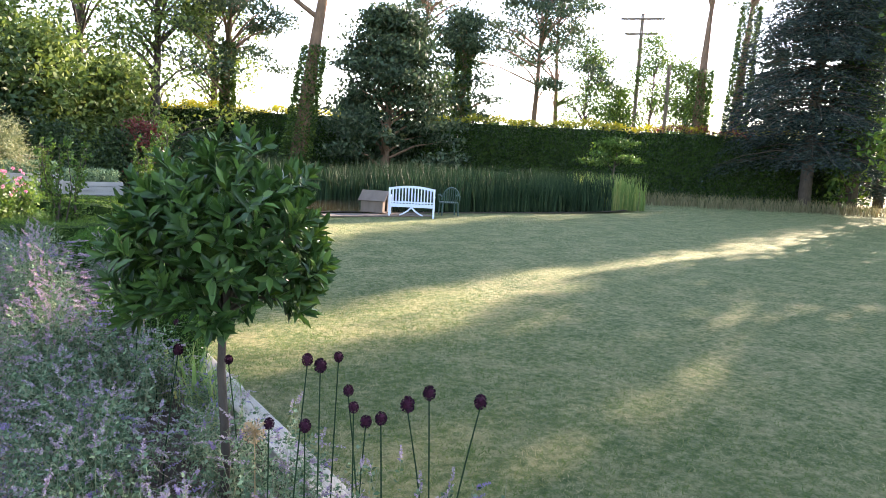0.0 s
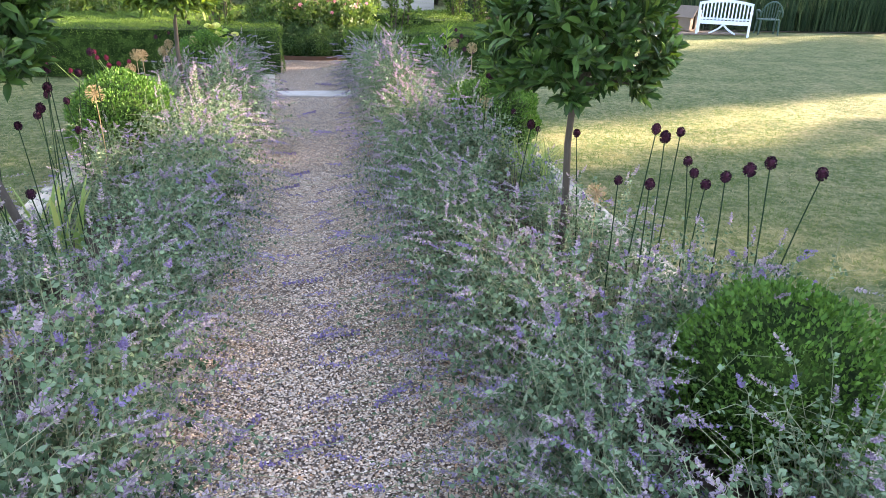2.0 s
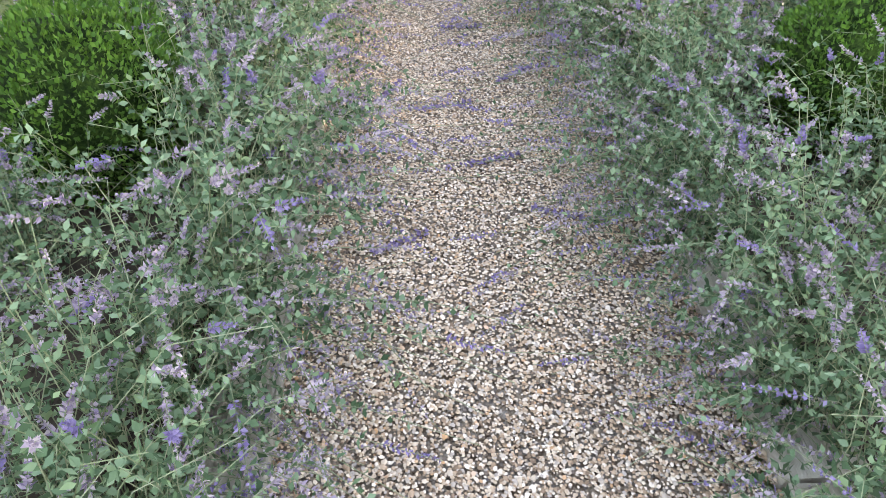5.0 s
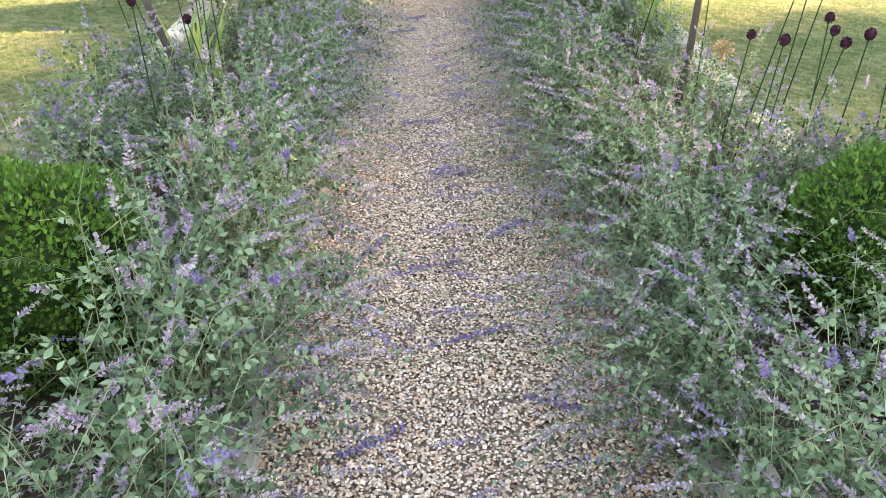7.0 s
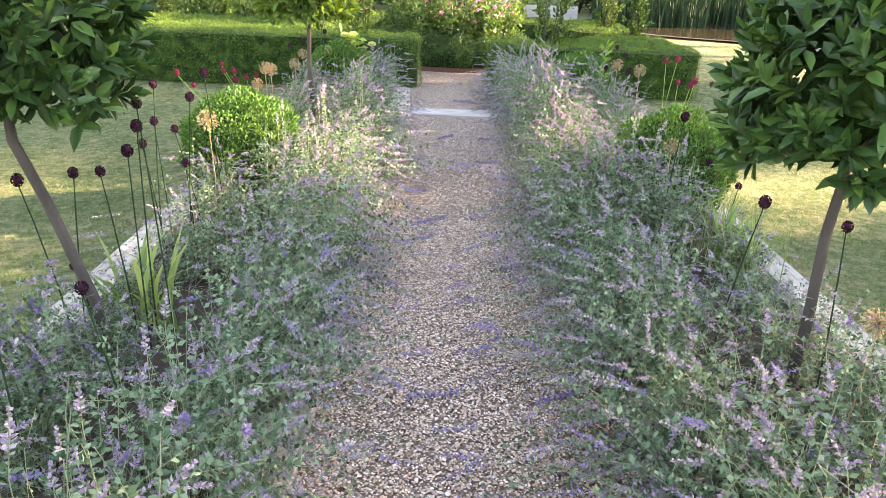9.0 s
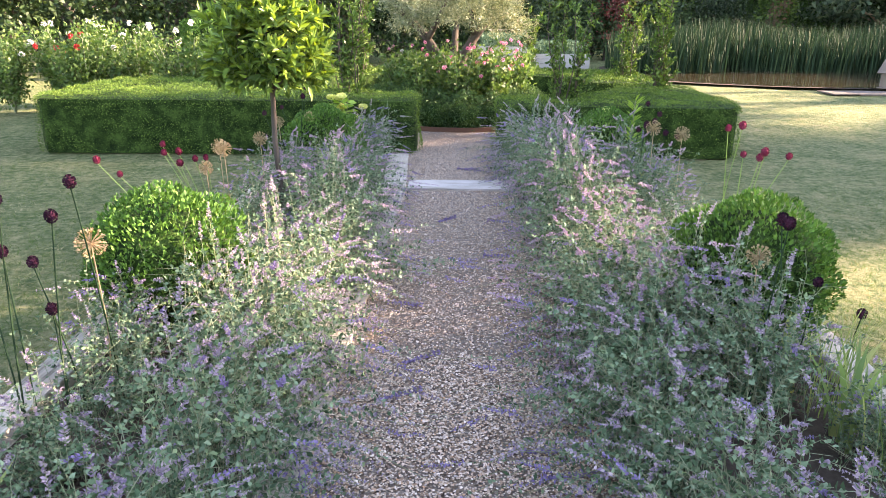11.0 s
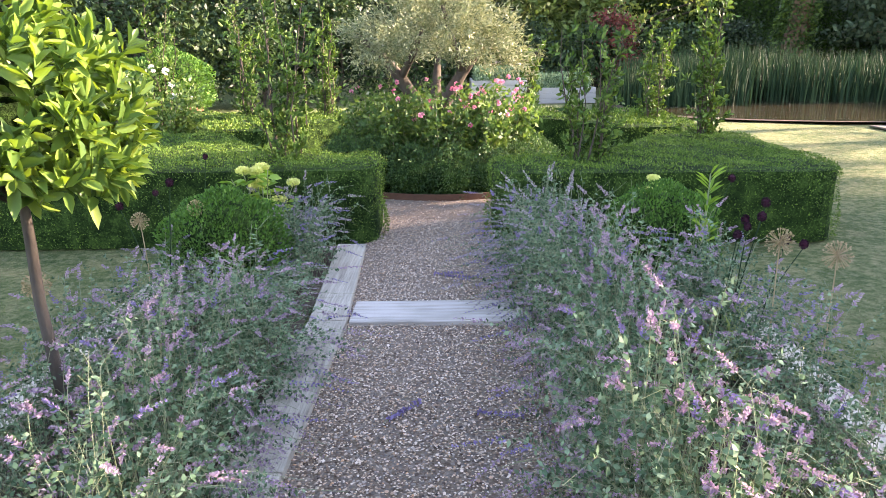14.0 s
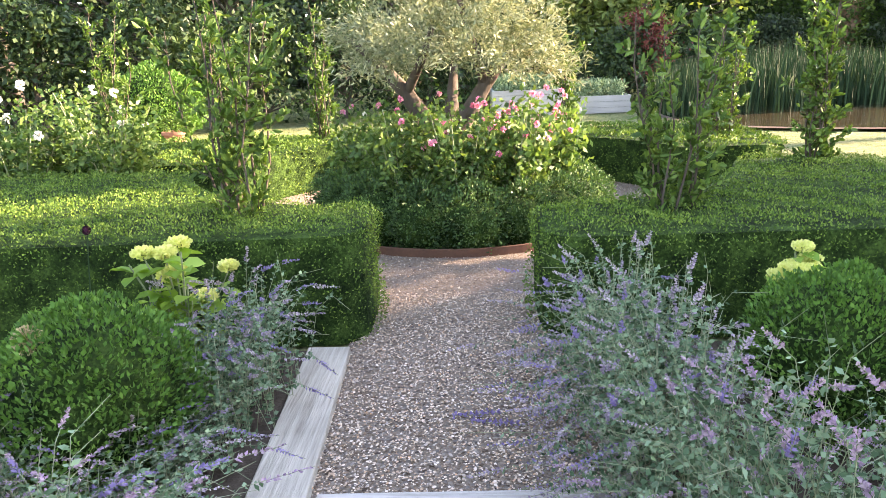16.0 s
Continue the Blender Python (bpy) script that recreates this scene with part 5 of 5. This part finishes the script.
def plastic_chair():
    x, y = polar(33.95, 22.0)
    root = tagged(empty("garden_chair", pose(x, y, 0, 0, 0, -20)), "dark green plastic garden armchair with round slatted back", "chair")
    for a, b in ((-.24, -.2), (.24, -.2), (-.24, .24), (.24, .24)):
        put("leg", mesh_np("leg", *tube_arrays([(a * 1.1, b * 1.1, 0), (a, b, .42)], [.022, .028], 7)), M_CHAIRM, root)
    boxed("seat", -.27, .27, -.24, .28, .405, .435, M_CHAIRM, root, .012)
    th = np.linspace(0, math.pi, 13)
    put("back_hoop", mesh_np("back_hoop", *tube_arrays(np.column_stack([np.cos(th) * .29, -.24 - .05 * np.sin(th), .5 + np.sin(th) * .4]), .022, 7)), M_CHAIRM, root)
    for i in range(7):
        q = -.21 + i * .07
        put("back_slat", mesh_np("back_slat", *tube_arrays([(q * .9, -.22, .43), (q, -.25, .6), (q, -.28, .5 + .4 * math.sqrt(max(0, 1 - (q / .29) ** 2)))], .014, 5)), M_CHAIRM, root)
    for sx in (-1, 1):
        put("armrest", mesh_np("armrest", *tube_arrays([(sx * .29, -.24, .62), (sx * .31, 0, .66), (sx * .29, .25, .64), (sx * .26, .26, .43)], [.025, .028, .026, .02], 6)), M_CHAIRM, root)


plastic_chair()


def duck_house():
    x, y = polar(27.9, 21.5)
    root = tagged(empty("duck_house", pose(x, y, 0, 0, 0, -50)), "small weathered wooden duck house with pitched roof", "duck house")
    boxed("wall", -.36, .36, -.3, -.27, .08, .44, M_POLE, root, .004)
    boxed("wall", -.36, .36, .27, .3, .08, .44, M_POLE, root, .004)
    boxed("wall", -.36, -.33, -.268, .268, .08, .44, M_POLE, root, .004)
    for i in range(2):
        boxed("front_board", .33, .36, -.268 + i * .36, -.09 + i * .36, .08, .44, M_POLE, root, .004)
    boxed("floor_board", -.4, .42, -.34, .34, .055, .078, M_POLE, root, .004)
    for sy in (-1, 1):
        bm = box_bm(bmesh.new(), -.44, .44, -.012, .012, 0, .46, .004)
        bmesh.ops.rotate(bm, verts=bm.verts, cent=(0, 0, 0), matrix=Matrix.Rotation(radians(48 * sy), 3, "X"))
        bmesh.ops.translate(bm, verts=bm.verts, vec=(0, sy * .345, .4))
        part("roof_panel", bm, M_POLE, root)
        bm = bmesh.new()
        vs = [bm.verts.new(p) for p in ((sy * .345, -.27, .442), (sy * .345, .27, .442), (sy * .345, 0, .68))]
        f = bmesh.ops.extrude_face_region(bm, geom=[bm.faces.new(vs)])
        bmesh.ops.translate(bm, verts=[v for v in f["geom"] if isinstance(v, bmesh.types.BMVert)], vec=(-sy * .02, 0, 0))
        part("gable", bm, M_POLE, root)
    for a in (-.3, .3):
        for b in (-.25, .25):
            boxed("foot", a - .03, a + .03, b - .03, b + .03, 0, .054, M_POLE, root, .003)


duck_house()


def pole(az, d, h, arms):
    x, y = polar(az, d)
    root = tagged(empty("utility_pole", pose(x, y, 0, 0, 0, -az)), "brown timber utility pole beyond the hedge", "utility pole", "utility poles")
    put("post", mesh_np("post", *tube_arrays([(0, 0, 0), (0, 0, h * .5), (0, 0, h)], [.17, .15, .13], 8)), M_POLE, root)
    for z, w, rz in arms:
        b = boxed("crossarm", -w, w, -.24, -.14, z - .07, z + .07, M_POLE, root, .01)
        for q in (-.9, 0, .9):
            put("insulator", mesh_np("insulator", *tube_arrays([(q * w, -.19, z + .06), (q * w, -.19, z + .24)], [.04, .05], 6)), M_STONE, b)


pole(48.3, 56, 13.4, ((13.0, 1.6, 0), (11.9, 1.2, 0)))
pole(50.6, 54, 9.4, ())


# ---- far woods closing the place ----
def far_woods():
    parts = []
    for a0, a1, d, h, n in ((-200, -30, 60, 13, 9000), (-30, 4, 56, 13, 4500), (4, 70, 130, 8, 3500), (70, 160, 75, 8, 5000)):
        a = np.radians(rng.uniform(a0, a1, n))
        hh = h * (.75 + .25 * np.sin(a * 23) * np.cos(a * 41))
        z = rng.random(n) * hh
        dd = d + rng.normal(0, 2.5, n)
        P = np.column_stack([.4 + np.sin(a) * dd, -8.7 + np.cos(a) * dd, z])
        s = d / 60
        parts.append(leaf_arrays(P, rand_dirs(n), rng.uniform(.8, 1.9, n) * s, rng.uniform(.6, 1.2, n) * s, .2))
    tagged(put("far_woods", mesh_np("far_woods", *join_arrays(parts)), M_DARKH), "distant belt of dark woodland", "woods", kind="stuff")


far_woods()


# ---- small things ----
def stone_trough(x, y):
    root = tagged(empty("garden_table", pose(x, y, 0, 0, 0, -62)), "low pale stone table under the conifer", "table")
    boxed("top", -1.7, 1.7, -.35, .35, .5, .58, M_STONE, root, .015)
    for a in (-1.3, 1.3):
        boxed("support", a - .1, a + .1, -.28, .28, 0, .498, M_STONE, root, .015)


stone_trough(*polar(59.9, 55))


def pot(x, y):
    bm = bmesh.new()
    prof = [(.0, .0), (.15, .0), (.19, .2), (.22, .38), (.25, .38), (.25, .44), (.2, .44), (.19, .36), (0, .36)]
    k = 24
    rows = [[bm.verts.new((r * math.cos(6.28319 * i / k), r * math.sin(6.28319 * i / k), z)) for i in range(k)] for r, z in prof[1:-1]]
    for a, b in zip(rows, rows[1:]):
        for i in range(k):
            bm.faces.new((a[i], a[(i + 1) % k], b[(i + 1) % k], b[i]))
    bm.faces.new(rows[0][::-1])
    bm.faces.new(rows[-1])
    root = tagged(empty("terracotta_pot", pose(x, y, 0)), "weathered terracotta pot with a small plant", "pot")
    part("pot_body", bm, M_BRICK, root)
    ball_leaves(700, .24, .05, M_TREE, "leaves", root, .8, .55, .15)


pot(-5.4, 11.0)
big = copy_thing(b1, pose(-6.4, 12.5, 0, 0, 0, 20))
big.scale = (2.6, 2.6, 2.5)
big["label"] = "large clipped sunlit evergreen dome before the dark trees"
